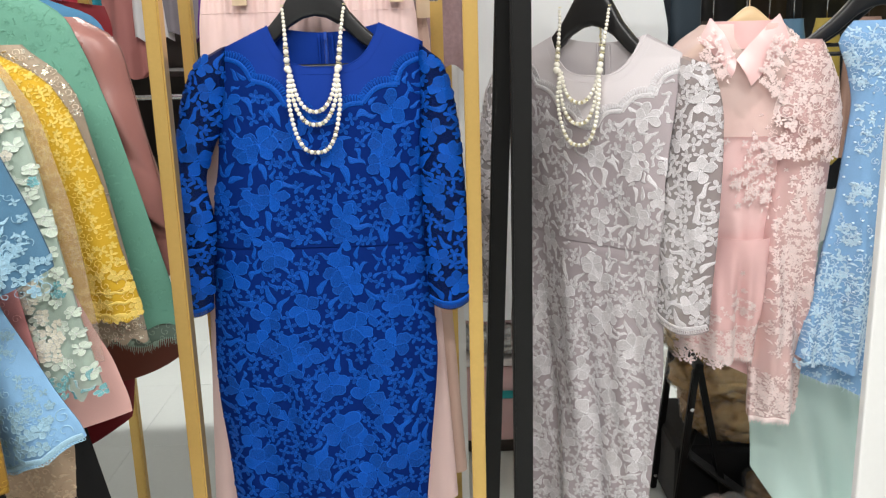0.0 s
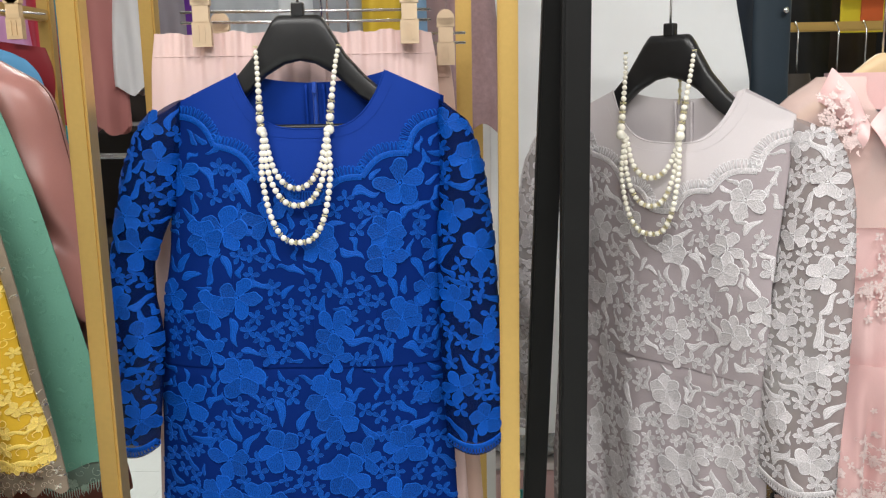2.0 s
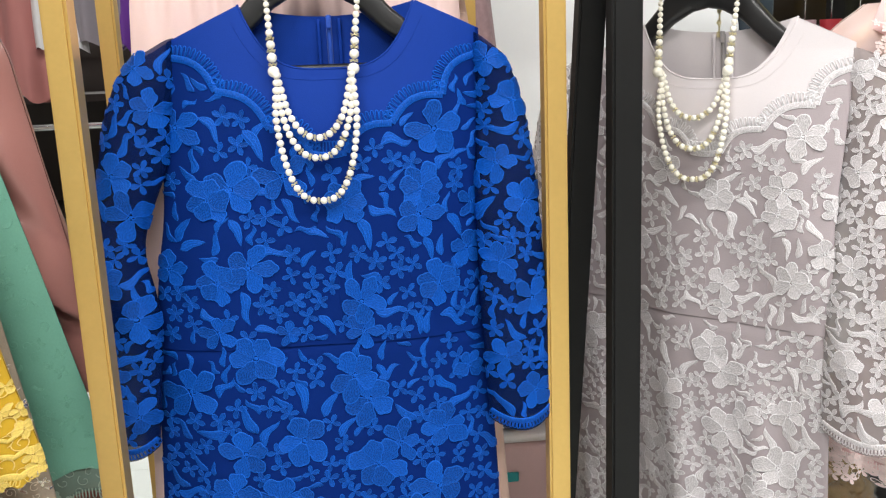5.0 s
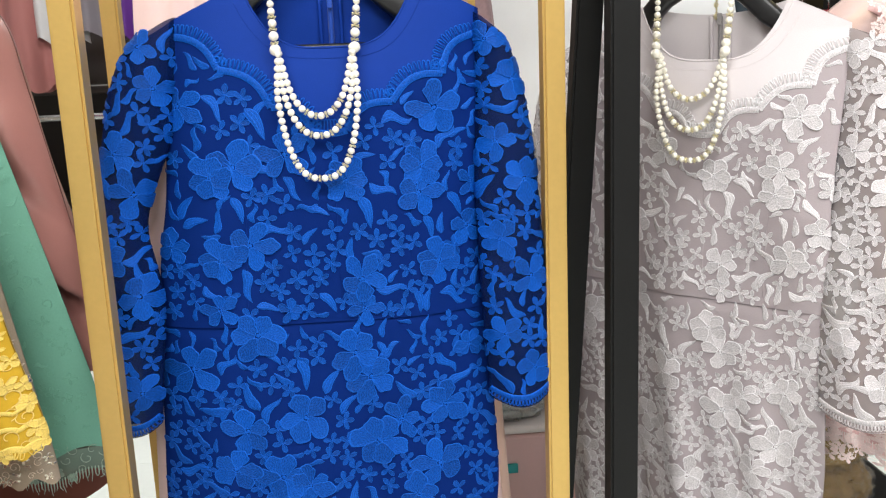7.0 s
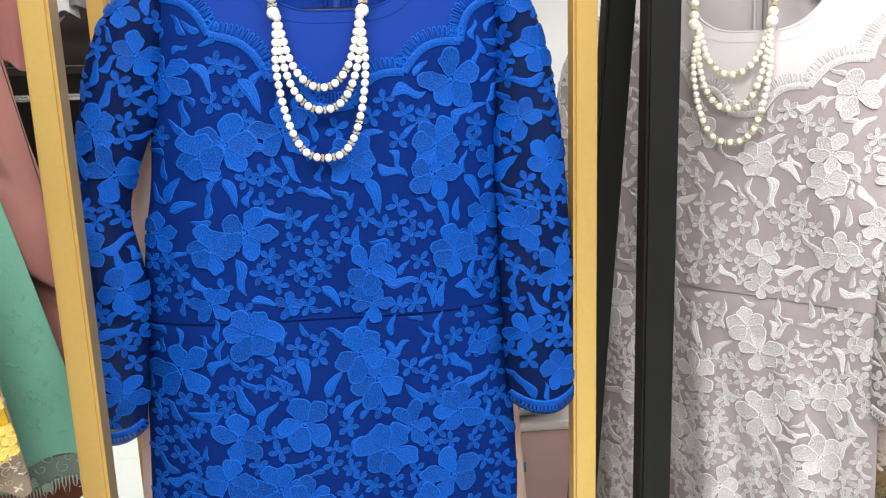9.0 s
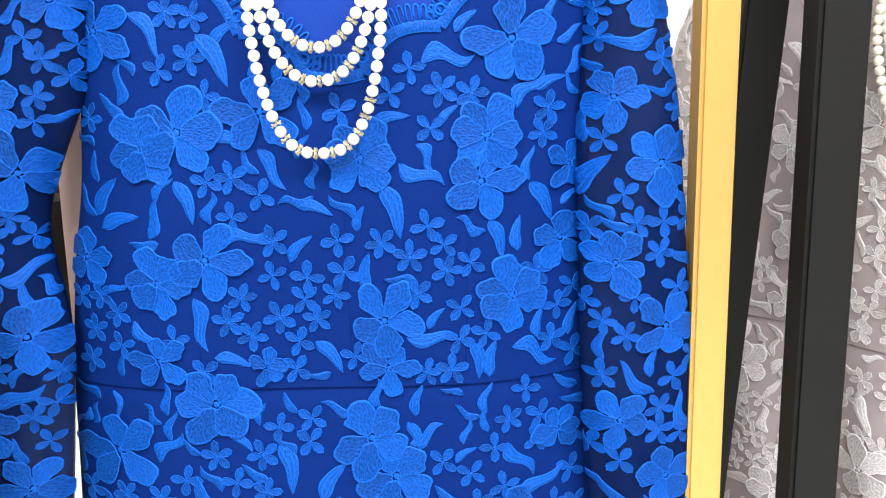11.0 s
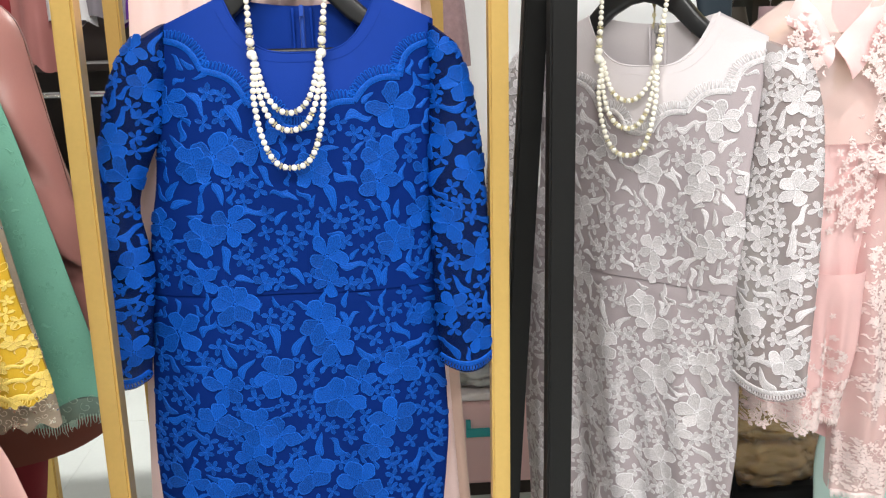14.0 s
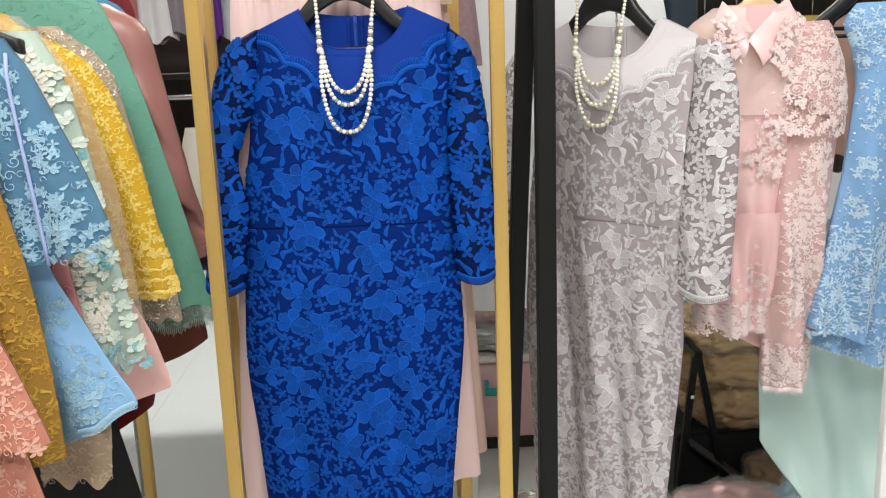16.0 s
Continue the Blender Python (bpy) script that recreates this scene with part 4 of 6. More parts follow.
def fringe(cloth, zlo, parent, mat, name="lash_fringe", ln=0.012, step=0.0035, seed=5):
    """eyelash threads below a hem"""
    rng = random.Random(seed)
    chunks = []
    q = np.arange(-0.97, 0.98, step / 0.12)
    for x in q:
        z = zlo(x) if callable(zlo) else zlo
        l, r, *_ = cloth.at(z)
        s = (l + r) / 2 + (r - l) / 2 * x
        p = cloth.lifted(np.full(3, s) + np.array([0, 0, rng.uniform(-0.003, 0.003)]), z + np.array([0.003, -ln * 0.5, -ln * rng.uniform(0.6, 1.2)]), np.full(3, 0.0005))
        chunks.append(tube_arrays(p, [0.0009, 0.0007, 0.0003], 4))
    v, f = join_arrays(chunks)
    tagged(mesh_part(name, v, f, mat, parent, uvs=v[:, [0, 2]]), kind="stuff")


RNG = random.Random(77)
SMALLS = [small_flower(RNG, 5 if k % 2 else 4) for k in range(5)]
BIGS = [big_flower(RNG, 5) for _ in range(5)]
LEAVES = [leaf(RNG, RNG.uniform(-0.4, 0.4), 0.32) for _ in range(5)]
CURLS = [curl(RNG, RNG.uniform(0.7, 1.3), 18, RNG.uniform(0.02, 0.035)) for _ in range(5)]


def pair(name, cloth_col, thread_col, alpha=1.0, **kw):
    return cloth_mat(name + "_cloth", cloth_col, alpha=alpha, **kw), [thread_mat(name + "_thread", thread_col, var=0.2, bump=0.2), thread_mat(name + "_cord", tuple(min(0.9, c * 1.25) for c in thread_col), var=0.1, bump=0.2)]


L0 = -1.05
# salmon lace dress
SAL, SAL_T = pair("salmon", (0.52, 0.21, 0.15), (0.72, 0.40, 0.31), var=0.4, patch=35)
t = thing("lace_dress", "salmon pink lace dress with wide sleeve on side rack", "dress", pose(0, 1.0, 0))
wire(t)
c, ob = shell("body", quick([(0.4, L0, -0.56), (0.85, L0, -0.585), (1.0, L0, -0.62), (1.3, L0, -0.7), (1.5, -0.93, -0.85)]), 0.4, 1.5, SAL, t, ((0.012, 9, 0.3, 0, 1.3, 0.9),))
lace("lace_flower", c, ob, RNG, SMALLS + CURLS, field(RNG, c, 0.6, 1.2, 1500, 0.0085, 0.018, 0.03), SAL_T)
c, ob = shell("sleeve", quick([(0.975, -0.76, -0.562), (1.08, -0.77, -0.595), (1.14, -0.78, -0.62), (1.3, -0.82, -0.68), (1.42, -0.84, -0.78)], 0.03, -0.03), lambda q: 0.985 - 0.03 * (q < 0), 1.42, SAL, t, ((0.008, 14, 0.3, 0, 1.3, 1.0),))
lace("lace_flower", c, ob, RNG, SMALLS + CURLS, field(RNG, c, 0.98, 1.3, 1300, 0.0085, 0.018, 0.03), SAL_T)

# mustard lace dress
MUS, MUS_T = pair("mustard", (0.33, 0.18, 0.03), (0.48, 0.29, 0.05), var=0.4, patch=30)
t = thing("lace_dress", "mustard yellow lace dress with long sleeve on side rack", "dress", pose(0, 1.1, 0))
wire(t)
c, ob = shell("sleeve", quick([(0.9, -0.73, -0.603), (1.04, -0.76, -0.608), (1.17, -0.78, -0.621), (1.305, -0.8, -0.648), (1.45, -0.82, -0.7), (1.5, -0.84, -0.78)], 0.024), 0.905, 1.5, MUS, t, ((0.007, 13, 0.9, 0, 1.4, 1.0),))
lace("lace_flower", c, ob, RNG, SMALLS + CURLS + LEAVES, field(RNG, c, 0.91, 1.4, 1600, 0.0082, 0.018, 0.032), MUS_T)
shell("body", quick([(0.6, L0, -0.66), (1.2, L0, -0.68), (1.45, L0, -0.76), (1.5, -0.93, -0.85)], 0.02, 0.02), 0.6, 1.5, MUS, t)

# light blue bell-sleeved dress
LBL, LBL_T = pair("light_blue", (0.085, 0.2, 0.32), (0.3, 0.48, 0.6), alpha=0.86, var=0.4, patch=30)
LBS = cloth_mat("light_blue_satin", (0.24, 0.45, 0.70), rough=0.4, wrinkle=0.3, sheen=0.3)
LBN = cloth_mat("light_blue_organza", (0.22, 0.42, 0.6), alpha=0.8)
t = thing("lace_dress", "light blue satin dress with lace bell sleeve on side rack", "dress", pose(0, 1.19, 0))
hem = lambda q: 0.868 + 0.075 * max(0, q) ** 2
c, ob = shell("peplum", quick([(0.86, L0, -0.53), (0.95, L0, -0.525), (1.007, L0, -0.56), (1.078, L0, -0.593), (1.147, L0, -0.628), (1.3, L0, -0.66), (1.47, L0, -0.70), (1.5, -0.95, -0.8)], 0.024), hem, 1.5, LBS, t, ((0.016, 6.5, 0.4, 0.2, 1.2, 0.95),), label="light blue satin peplum with lace hem")
lace("lace_flower", c, ob, RNG, BIGS + CURLS, [w for w in field(RNG, c, 0.86, 1.04, 1500, 0.012, 0.024, 0.042) if w[1] < 0.955 + 0.09 * max(0, (w[0] + 0.79) / 0.26) ** 2 and w[0] > -0.8], LBL_T, hem=hem)
lace("lace_sprig", c, ob, RNG, CURLS + SMALLS, sprigs(RNG, c, [(-0.60, 1.0, 1), (-0.63, 1.08, 1), (-0.68, 1.0, 1), (-0.7, 1.07, 0.8)], 18, 0.014, 0.014, 0.026), LBL_T)
q = np.linspace(-0.3, 0.985, 90)
l, r, *_ = c.at(np.array([hem(x) for x in q]))
ribbon_trim(c, np.stack([(l + r) / 2 + (r - l) / 2 * q, np.array([hem(x) for x in q]) + 0.004 + 0.006 * np.abs(np.sin(q * 16))], -1), 0.009, 1.0, LBL_T, ob, "hem_trim", 0.005, 0.004, -1)
c, ob = shell("bell_sleeve", quick([(1.17, -0.69, -0.53), (1.213, -0.69, -0.526), (1.291, -0.70, -0.552), (1.378, -0.715, -0.588), (1.448, -0.72, -0.617), (1.472, -0.71, -0.645)], 0.03, -0.03), lambda q: 1.172 + 0.035 * max(0, q) ** 1.5, 1.472, LBL, t, ((0.007, 16, 0.2, 0, 1.42, 1.2),), label="light blue lace bell sleeve")
lace("lace_flower", c, ob, RNG, BIGS + CURLS, field(RNG, c, 1.175, 1.22, 300, 0.012, 0.022, 0.036), LBL_T)
lace("lace_sprig", c, ob, RNG, SMALLS + CURLS + LEAVES, sprigs(RNG, c, [(-0.66, 1.27, 1.1), (-0.645, 1.4, 1), (-0.59, 1.33, 0.8), (-0.575, 1.24, 0.8), (-0.62, 1.23, 0.9), (-0.68, 1.42, 1), (-0.67, 1.2, 1)], 30, 0.017, 0.016, 0.03), LBL_T)
zz = np.linspace(1.45, 1.17, 12)
tube("ribbon", c.lifted(np.linspace(-0.632, -0.606, 12), zz, np.full(12, 0.004)), 0.0026, cloth_mat("lilac_ribbon", (0.36, 0.44, 0.72), rough=0.4), t, "thin lilac hanging ribbon")
plastic_hanger(0, 1.61, 1.68, m=pose(-0.815, 1.175, 0), half=0.195, label="black moulded plastic hanger inside the light blue dress")

# dusty rose lace top
DRO, DRO_T = pair("dusty_rose", (0.5, 0.2, 0.19), (0.64, 0.34, 0.31))
t = thing("lace_shirt", "dusty rose lace top between light blue and mint dresses", "top", pose(0, 1.245, 0))
wire(t)
c, ob = shell("body", quick([(0.95, L0, -0.595), (1.15, L0, -0.625), (1.4, L0, -0.66), (1.5, -0.93, -0.85)], 0.016), 0.97, 1.5, DRO, t, ((0.006, 12, 0.3, 0, 1.3, 1.0),))
lace("lace_flower", c, ob, RNG, SMALLS + CURLS, field(RNG, c, 0.98, 1.2, 300, 0.012, 0.018, 0.03), DRO_T)

# mint dress with three-dimensional flowers
MIN, MIN_T = pair("mint", (0.5, 0.62, 0.53), (0.7, 0.8, 0.68), alpha=0.85, var=0.35, patch=30)
TEAL_T = [thread_mat("aqua_thread", (0.22, 0.52, 0.55), var=0.25), thread_mat("aqua_cord", (0.6, 0.74, 0.72))]
CREAM_T = [thread_mat("cream_thread", (0.82, 0.78, 0.64), var=0.2, bump=0.2), thread_mat("cream_cord", (0.82, 0.8, 0.68))]
t = thing("lace_dress", "pale mint net dress with raised fabric flowers", "dress", pose(0, 1.295, 0))
wire(t)
c, ob = shell("sleeve", quick([(0.965, -0.66, -0.535), (1.086, -0.67, -0.558), (1.194, -0.68, -0.576), (1.324, -0.69, -0.594), (1.44, -0.70, -0.621), (1.485, -0.69, -0.65)], 0.026), lambda q: 0.972 + 0.012 * math.sin(9 * q), 1.485, MIN, t, ((0.005, 15, 0.3, 0, 1.4, 1.1),), label="mint net sleeve with raised flowers")
lace("raised_flower", c, ob, RNG, BIGS, field(RNG, c, 1.0, 1.44, 160, 0.017, 0.034, 0.05), MIN_T, 0.004)
lace("cream_flower", c, ob, RNG, BIGS, sprigs(RNG, c, [(-0.63, 1.16, 1), (-0.61, 1.06, 1), (-0.64, 1.4, 0.8)], 10, 0.016, 0.022, 0.034), CREAM_T, 0.007)
lace("aqua_flower", c, ob, RNG, BIGS + LEAVES, field(RNG, c, 0.972, 1.01, 120, 0.012, 0.024, 0.036) + sprigs(RNG, c, [(-0.585, 1.14, 0.7), (-0.595, 1.3, 0.7), (-0.61, 1.43, 0.7)], 4, 0.008, 0.018, 0.026), TEAL_T, 0.006)
shell("body", quick([(0.98, L0, -0.66), (1.3, L0, -0.68), (1.48, L0, -0.74), (1.5, -0.93, -0.85)], 0.016, 0.012), 0.98, 1.5, MIN, t)
PEA = cloth_mat("nude_net", (0.72, 0.56, 0.48), alpha=0.2)
t = thing("net_top", "nude peach net top behind the mint dress", "top", pose(0, 1.345, 0))
wire(t)
shell("sleeve", quick([(1.0, -0.68, -0.55), (1.25, -0.69, -0.572), (1.4, -0.71, -0.605), (1.49, -0.72, -0.66), (1.51, -0.74, -0.7)], 0.014), 1.0, 1.51, PEA, t)
shell("body", quick([(1.0, L0, -0.68), (1.48, L0, -0.72), (1.5, -0.93, -0.85)], 0.012, 0.004), 1.0, 1.5, PEA, t)

# pale pink skirt, cream lace, black trousers
PPK = cloth_mat("pale_pink_satin", (0.78, 0.46, 0.42), rough=0.45, wrinkle=0.15)
t = thing("skirt", "pale pink satin skirt hanging between lace dresses", "skirt", pose(0, 1.385, 0))
wire(t, z=1.2)
shell("panel", quick([(0.84, L0, -0.535), (0.907, L0, -0.53), (0.996, L0, -0.555), (1.04, L0, -0.578), (1.2, L0, -0.64), (1.3, -0.98, -0.75)], 0.014), lambda q: 0.85 + 0.045 * max(0, q) ** 2, 1.3, PPK, t, ((0.004, 5, 0.3, 0, 1.2, 0.95),))
CRM, CRM_T = pair("cream", (0.62, 0.46, 0.32), (0.72, 0.58, 0.42))
t = thing("lace_skirt", "cream lace skirt with sequins on side rack", "skirt", pose(0, 1.415, 0))
wire(t, z=1.0)
c, ob = shell("panel", quick([(0.70, -0.78, -0.662), (0.82, -0.79, -0.65), (1.0, -0.85, -0.66), (1.05, -0.9, -0.8)], 0.012), lambda q: 0.715 + 0.012 * math.sin(7 * q), 1.05, CRM, t, ((0.005, 9, 0, 0, 1, 0.8),))
lace("lace_flower", c, ob, RNG, SMALLS + CURLS + LEAVES, field(RNG, c, 0.72, 0.9, 300, 0.01, 0.018, 0.03), CRM_T)
BLK = cloth_mat("black_wool", (0.012, 0.012, 0.013))
t = thing("trousers", "black wool trousers hanging low on side rack", "trousers", pose(0, 1.62, 0))
wire(t, z=0.98)
shell("trouser_leg", quick([(0.25, -0.95, -0.64), (0.58, -0.97, -0.681), (0.75, -1.0, -0.715), (1.0, -1.0, -0.74)], 0.018), 0.25, 1.0, BLK, t, ((0.006, 6, 0.3, 0, 1, 0.6),))

# yellow beaded dress
YEL, YEL_T = pair("yellow", (0.62, 0.38, 0.025), (0.76, 0.56, 0.14), alpha=0.95, var=0.15, patch=22)
t = thing("lace_dress", "bright yellow net dress with beaded scroll embroidery", "dress", pose(0, 1.45, 0))
wire(t)
c, ob = shell("sleeve", quick([(1.03, -0.645, -0.517), (1.066, -0.645, -0.519), (1.162, -0.665, -0.544), (1.27, -0.685, -0.561), (1.383, -0.72, -0.595), (1.449, -0.75, -0.634), (1.487, -0.78, -0.711), (1.52, -0.8, -0.76)], 0.026), lambda q: 1.042 + 0.006 * math.cos(14 * q), 1.52, YEL, t, ((0.005, 14, 0.4, 0.1, 1.42, 1.1),), label="yellow net sleeve with scroll embroidery and scalloped cuff")
lace("scroll", c, ob, RNG, CURLS + SMALLS, field(RNG, c, 1.14, 1.5, 1500, 0.0095, 0.018, 0.032), YEL_T)
lace("cuff_flower", c, ob, RNG, BIGS + CURLS, field(RNG, c, 1.045, 1.14, 500, 0.012, 0.026, 0.04), [YEL_T[0], thread_mat("gold_cord", (0.84, 0.62, 0.2), var=0.15)])
for dz2, w in ((0.0, 0.007), (0.022, 0.005), (0.04, 0.004)):
    q = np.linspace(-0.95, 0.95, 60)
    l, r, *_ = c.at(np.full(60, 1.048 + dz2))
    pth = np.stack([(l + r) / 2 + (r - l) / 2 * q, 1.048 + dz2 + 0.004 * np.abs(np.sin(q * 9))], -1)
    ribbon_trim(c, pth, w, 1.0, YEL_T, ob, "cuff_trim", 0.008 if dz2 == 0 else 0.0, 0.004, -1)
shell("body", quick([(1.03, L0, -0.66), (1.3, L0, -0.7), (1.48, L0, -0.74), (1.5, -0.93, -0.85)], 0.016, 0.012), 1.03, 1.5, YEL, t)

# champagne sequin dress
CHA, CHA_T = pair("champagne", (0.46, 0.36, 0.27), (0.7, 0.6, 0.48), alpha=0.7, var=0.4, patch=60)
SEQ = [material("sequin", (0.8, 0.72, 0.6), rough=0.2, metal=0.8, var=0.3, grain=900), CHA_T[1]]
t = thing("lace_dress", "champagne net dress with silver sequin embroidery", "dress", pose(0, 1.505, 0))
wire(t)
c, ob = shell("sleeve", quick([(0.97, -0.655, -0.532), (1.007, -0.655, -0.535), (1.264, -0.69, -0.576), (1.42, -0.71, -0.607), (1.468, -0.72, -0.645), (1.5, -0.74, -0.7)], 0.022), lambda q: 0.982 + 0.006 * math.sin(12 * q), 1.5, CHA, t, label="sheer champagne sleeve with sequin cuff")
lace("sequin_flower", c, ob, RNG, SMALLS + CURLS + LEAVES, field(RNG, c, 0.985, 1.12, 500, 0.0075, 0.014, 0.024) + field(RNG, c, 1.38, 1.49, 400, 0.0075, 0.014, 0.024) + field(RNG, c, 1.12, 1.38, 90, 0.012, 0.010, 0.018), SEQ)
t2 = mesh_part("tag", *tube_arrays([(-0.6, -0.024, 1.2), (-0.585, -0.026, 1.196), (-0.57, -0.024, 1.2)], 0.006, 6), cloth_mat("coral_tape", (0.8, 0.2, 0.12)), t, "coral fabric tag")
shell("body", quick([(0.98, L0, -0.67), (1.3, L0, -0.71), (1.48, L0, -0.75), (1.5, -0.93, -0.85)], 0.012, 0.01), 0.98, 1.5, CHA, t)

# sage green lace dress
GRN = cloth_mat("sage_green", (0.15, 0.37, 0.275), rough=0.6, grain=500, bump=0.3, sheen=0.4, var=0.15, patch=25)
GRN_T = [thread_mat("sage_thread", (0.165, 0.39, 0.29), var=0.15, bump=0.2), thread_mat("sage_cord", (0.18, 0.415, 0.315), var=0.1, bump=0.2)]
HEM_T = [thread_mat("sage_hem_thread", (0.3, 0.4, 0.33), var=0.2), thread_mat("sage_hem_cord", (0.36, 0.46, 0.38), var=0.1)]
t = thing("lace_dress", "sage green A-line dress with tonal lace and eyelash hem", "dress", pose(0, 1.595, 0))
wire(t)
ghem = lambda q: 0.975 + 0.008 * math.sin(16 * q)
c, ob = shell("body", quick([(0.93, L0, -0.488), (0.963, L0, -0.493), (1.063, L0, -0.512), (1.224, L0, -0.549), (1.368, L0, -0.584), (1.46, L0, -0.612), (1.555, L0, -0.65), (1.60, L0, -0.74), (1.62, -0.95, -0.82)], 0.024), ghem, 1.62, GRN, t, ((0.006, 5, 0.4, 0.25, 1.45, 1.0),), nq=60)
lace("tonal_lace", c, ob, RNG, CURLS + LEAVES + SMALLS, field(RNG, c, 1.0, 1.58, 700, 0.012, 0.018, 0.03), GRN_T, 0.0001)
c2, ob2 = shell("hem_lace", quick([(0.93, L0, -0.487), (1.0, L0, -0.499)], 0.022), lambda q: 0.945 + 0.008 * math.sin(16 * q), 0.98, cloth_mat("sage_net", (0.2, 0.3, 0.25), alpha=0.6), t, ((0.005, 5, 0.4, 0.25, 1.45, 1.0),), nq=60)
lace("hem_flower", c2, ob2, RNG, CURLS + BIGS, field(RNG, c2, 0.945, 0.98, 300, 0.011, 0.022, 0.032), HEM_T)
fringe(c2, lambda q: 0.945 + 0.008 * math.sin(16 * q), ob2, HEM_T[1], ln=0.014, step=0.0016)

# dusty rose jacket
JAC = cloth_mat("rose_satin", (0.45, 0.205, 0.18), rough=0.26, wrinkle=1.0, sheen=0.1, spec=0.8, var=0.2)
t = thing("jacket", "dusty rose satin jacket with long sleeve", "jacket", pose(0, 1.70, 0))
wire(t, z=1.56)
c, ob = shell("body", quick([(1.0, L0, -0.66), (1.3, L0, -0.655), (1.45, L0, -0.64), (1.497, L0, -0.612), (1.528, L0, -0.68), (1.56, L0, -0.77)], 0.026), 1.0, 1.56, JAC, t, ((0.012, 7, 0.3, 0.5, 1.55, 1.35),))
c, ob = shell("sleeve", quick([(1.06, -0.62, -0.505), (1.125, -0.63, -0.517), (1.22, -0.64, -0.541), (1.34, -0.665, -0.562), (1.437, -0.685, -0.58), (1.485, -0.71, -0.587), (1.515, -0.74, -0.602), (1.535, -0.77, -0.632), (1.55, -0.8, -0.69)], 0.05, -0.012), 1.062, lambda q: 1.55 - 0.004 * q, JAC, t, ((0.022, 8, 0.3, 0.9, 1.46, 1.24), (0.013, 15, 1.3, 0.8, 1.38, 1.15), (0.006, 31, 0.4, 1.1, 1.3, 1.1)), label="dusty rose sleeve creased near the cuff")
zs = np.linspace(1.50, 1.3, 14)
tube("armhole_seam", c.lifted(np.linspace(-0.64, -0.65, 14), zs, np.full(14, 0.0)), 0.0013, JAC, ob, n=5)
tube("cuff_seam", c.lifted(np.linspace(-0.62, -0.515, 20), np.full(20, 1.085), np.full(20, 0.0)), 0.0011, JAC, ob, n=5)

# brown satin, dark red, and what hangs behind the jacket
BRS = cloth_mat("brown_satin", (0.17, 0.045, 0.028), rough=0.4, wrinkle=0.35)
t = thing("skirt", "rust brown satin skirt hanging under the jacket", "skirt", pose(0, 1.745, 0))
wire(t, z=1.02)
shell("panel", quick([(0.78, L0, -0.56), (0.87, L0, -0.545), (1.0, L0, -0.57), (1.1, -1.0, -0.7)], 0.016), lambda q: 0.80 + 0.065 * max(0, q) ** 3, 1.1, BRS, t, ((0.005, 4, 0.3, 0, 1, 0.85),))
DRD = cloth_mat("dark_red_satin", (0.2, 0.012, 0.018), rough=0.4, wrinkle=0.3)
t = thing("skirt", "dark red satin skirt with uneven hem", "skirt", pose(0, 1.80, 0))
wire(t, z=0.98)
shell("panel", quick([(0.6, L0, -0.75), (0.70, L0, -0.69), (0.9, L0, -0.66), (1.05, -1.0, -0.76)], 0.014), lambda q: 0.60 + 0.10 * max(0, q) ** 2, 1.05, DRD, t)
t = thing("skirt", "dark red skirt held by wooden clips", "skirt", pose(0, 1.84, 0))
wire(t, z=1.58)
shell("panel", quick([(1.2, L0, -0.70), (1.4, L0, -0.67), (1.53, L0, -0.652), (1.60, L0, -0.675)], 0.014), 1.2, lambda q: 1.60 - 0.03 * max(0, q), DRD, t, ((0.004, 9, 0.3, 0, 1.6, 1.3),))
for k in range(4):
    clip(t, -0.70 - 0.045 * k, 1.615 + 0.006 * k, WOOD, -0.016)
tube("wire", [(-0.66, 0, 1.622), (-0.9, 0, 1.645)], 0.0018, STEEL, t)
BLJ = cloth_mat("sky_blue_cotton", (0.08, 0.26, 0.46), rough=0.6)
t = thing("jacket", "sky blue cotton jacket behind the rose jacket", "jacket", pose(0, 1.79, 0))
wire(t)
shell("body", quick([(1.1, L0, -0.66), (1.42, L0, -0.645), (1.5, L0, -0.645), (1.545, L0, -0.66), (1.57, L0, -0.70), (1.59, L0, -0.80)], 0.016), 1.1, 1.59, BLJ, t)


# ---- garments on the black rack's wooden rail ----
def hook_to_rail(parent, x, z, y=0.0, rail_y=0.0):
    pts = [(x, y, z), (x, y, 1.66)] + [(x, rail_y + 0.024 * math.cos(a), 1.697 + 0.026 * math.sin(a)) for a in np.linspace(math.pi * 1.15, -0.2, 10)]
    return tube("hook", pts, 0.0018, STEEL, parent, n=6)


def wooden_hanger(m, cx, z, half, label):
    t = thing("clothes_hanger", label, "hanger", m)
    u = np.linspace(-1, 1, 41)
    zc = z - 0.075 * np.abs(u) ** 1.5
    h = 0.012 - 0.002 * np.abs(u) + 0.014 * np.exp(-(u * 4.5) ** 2)
    ring = [(-0.006, 1), (0.006, 1), (0.009, 0.4), (0.009, -0.6), (0.005, -1), (-0.005, -1), (-0.009, -0.6), (-0.009, 0.4)]
    v = np.stack([np.stack([cx + u * half, np.full(41, y) + 0.0, zc + h * k], -1) for y, k in ring], 1).reshape(-1, 3)
    f = [(i * 8 + j, i * 8 + (j + 1) % 8, (i + 1) * 8 + (j + 1) % 8, (i + 1) * 8 + j) for i in range(40) for j in range(8)] + [tuple(range(8)), tuple(320 + j for j in range(7, -1, -1))]
    mesh_part("shoulder_bar", v, f, WOOD, t)
    hook_to_rail(t, cx, z + 0.012)
    return t


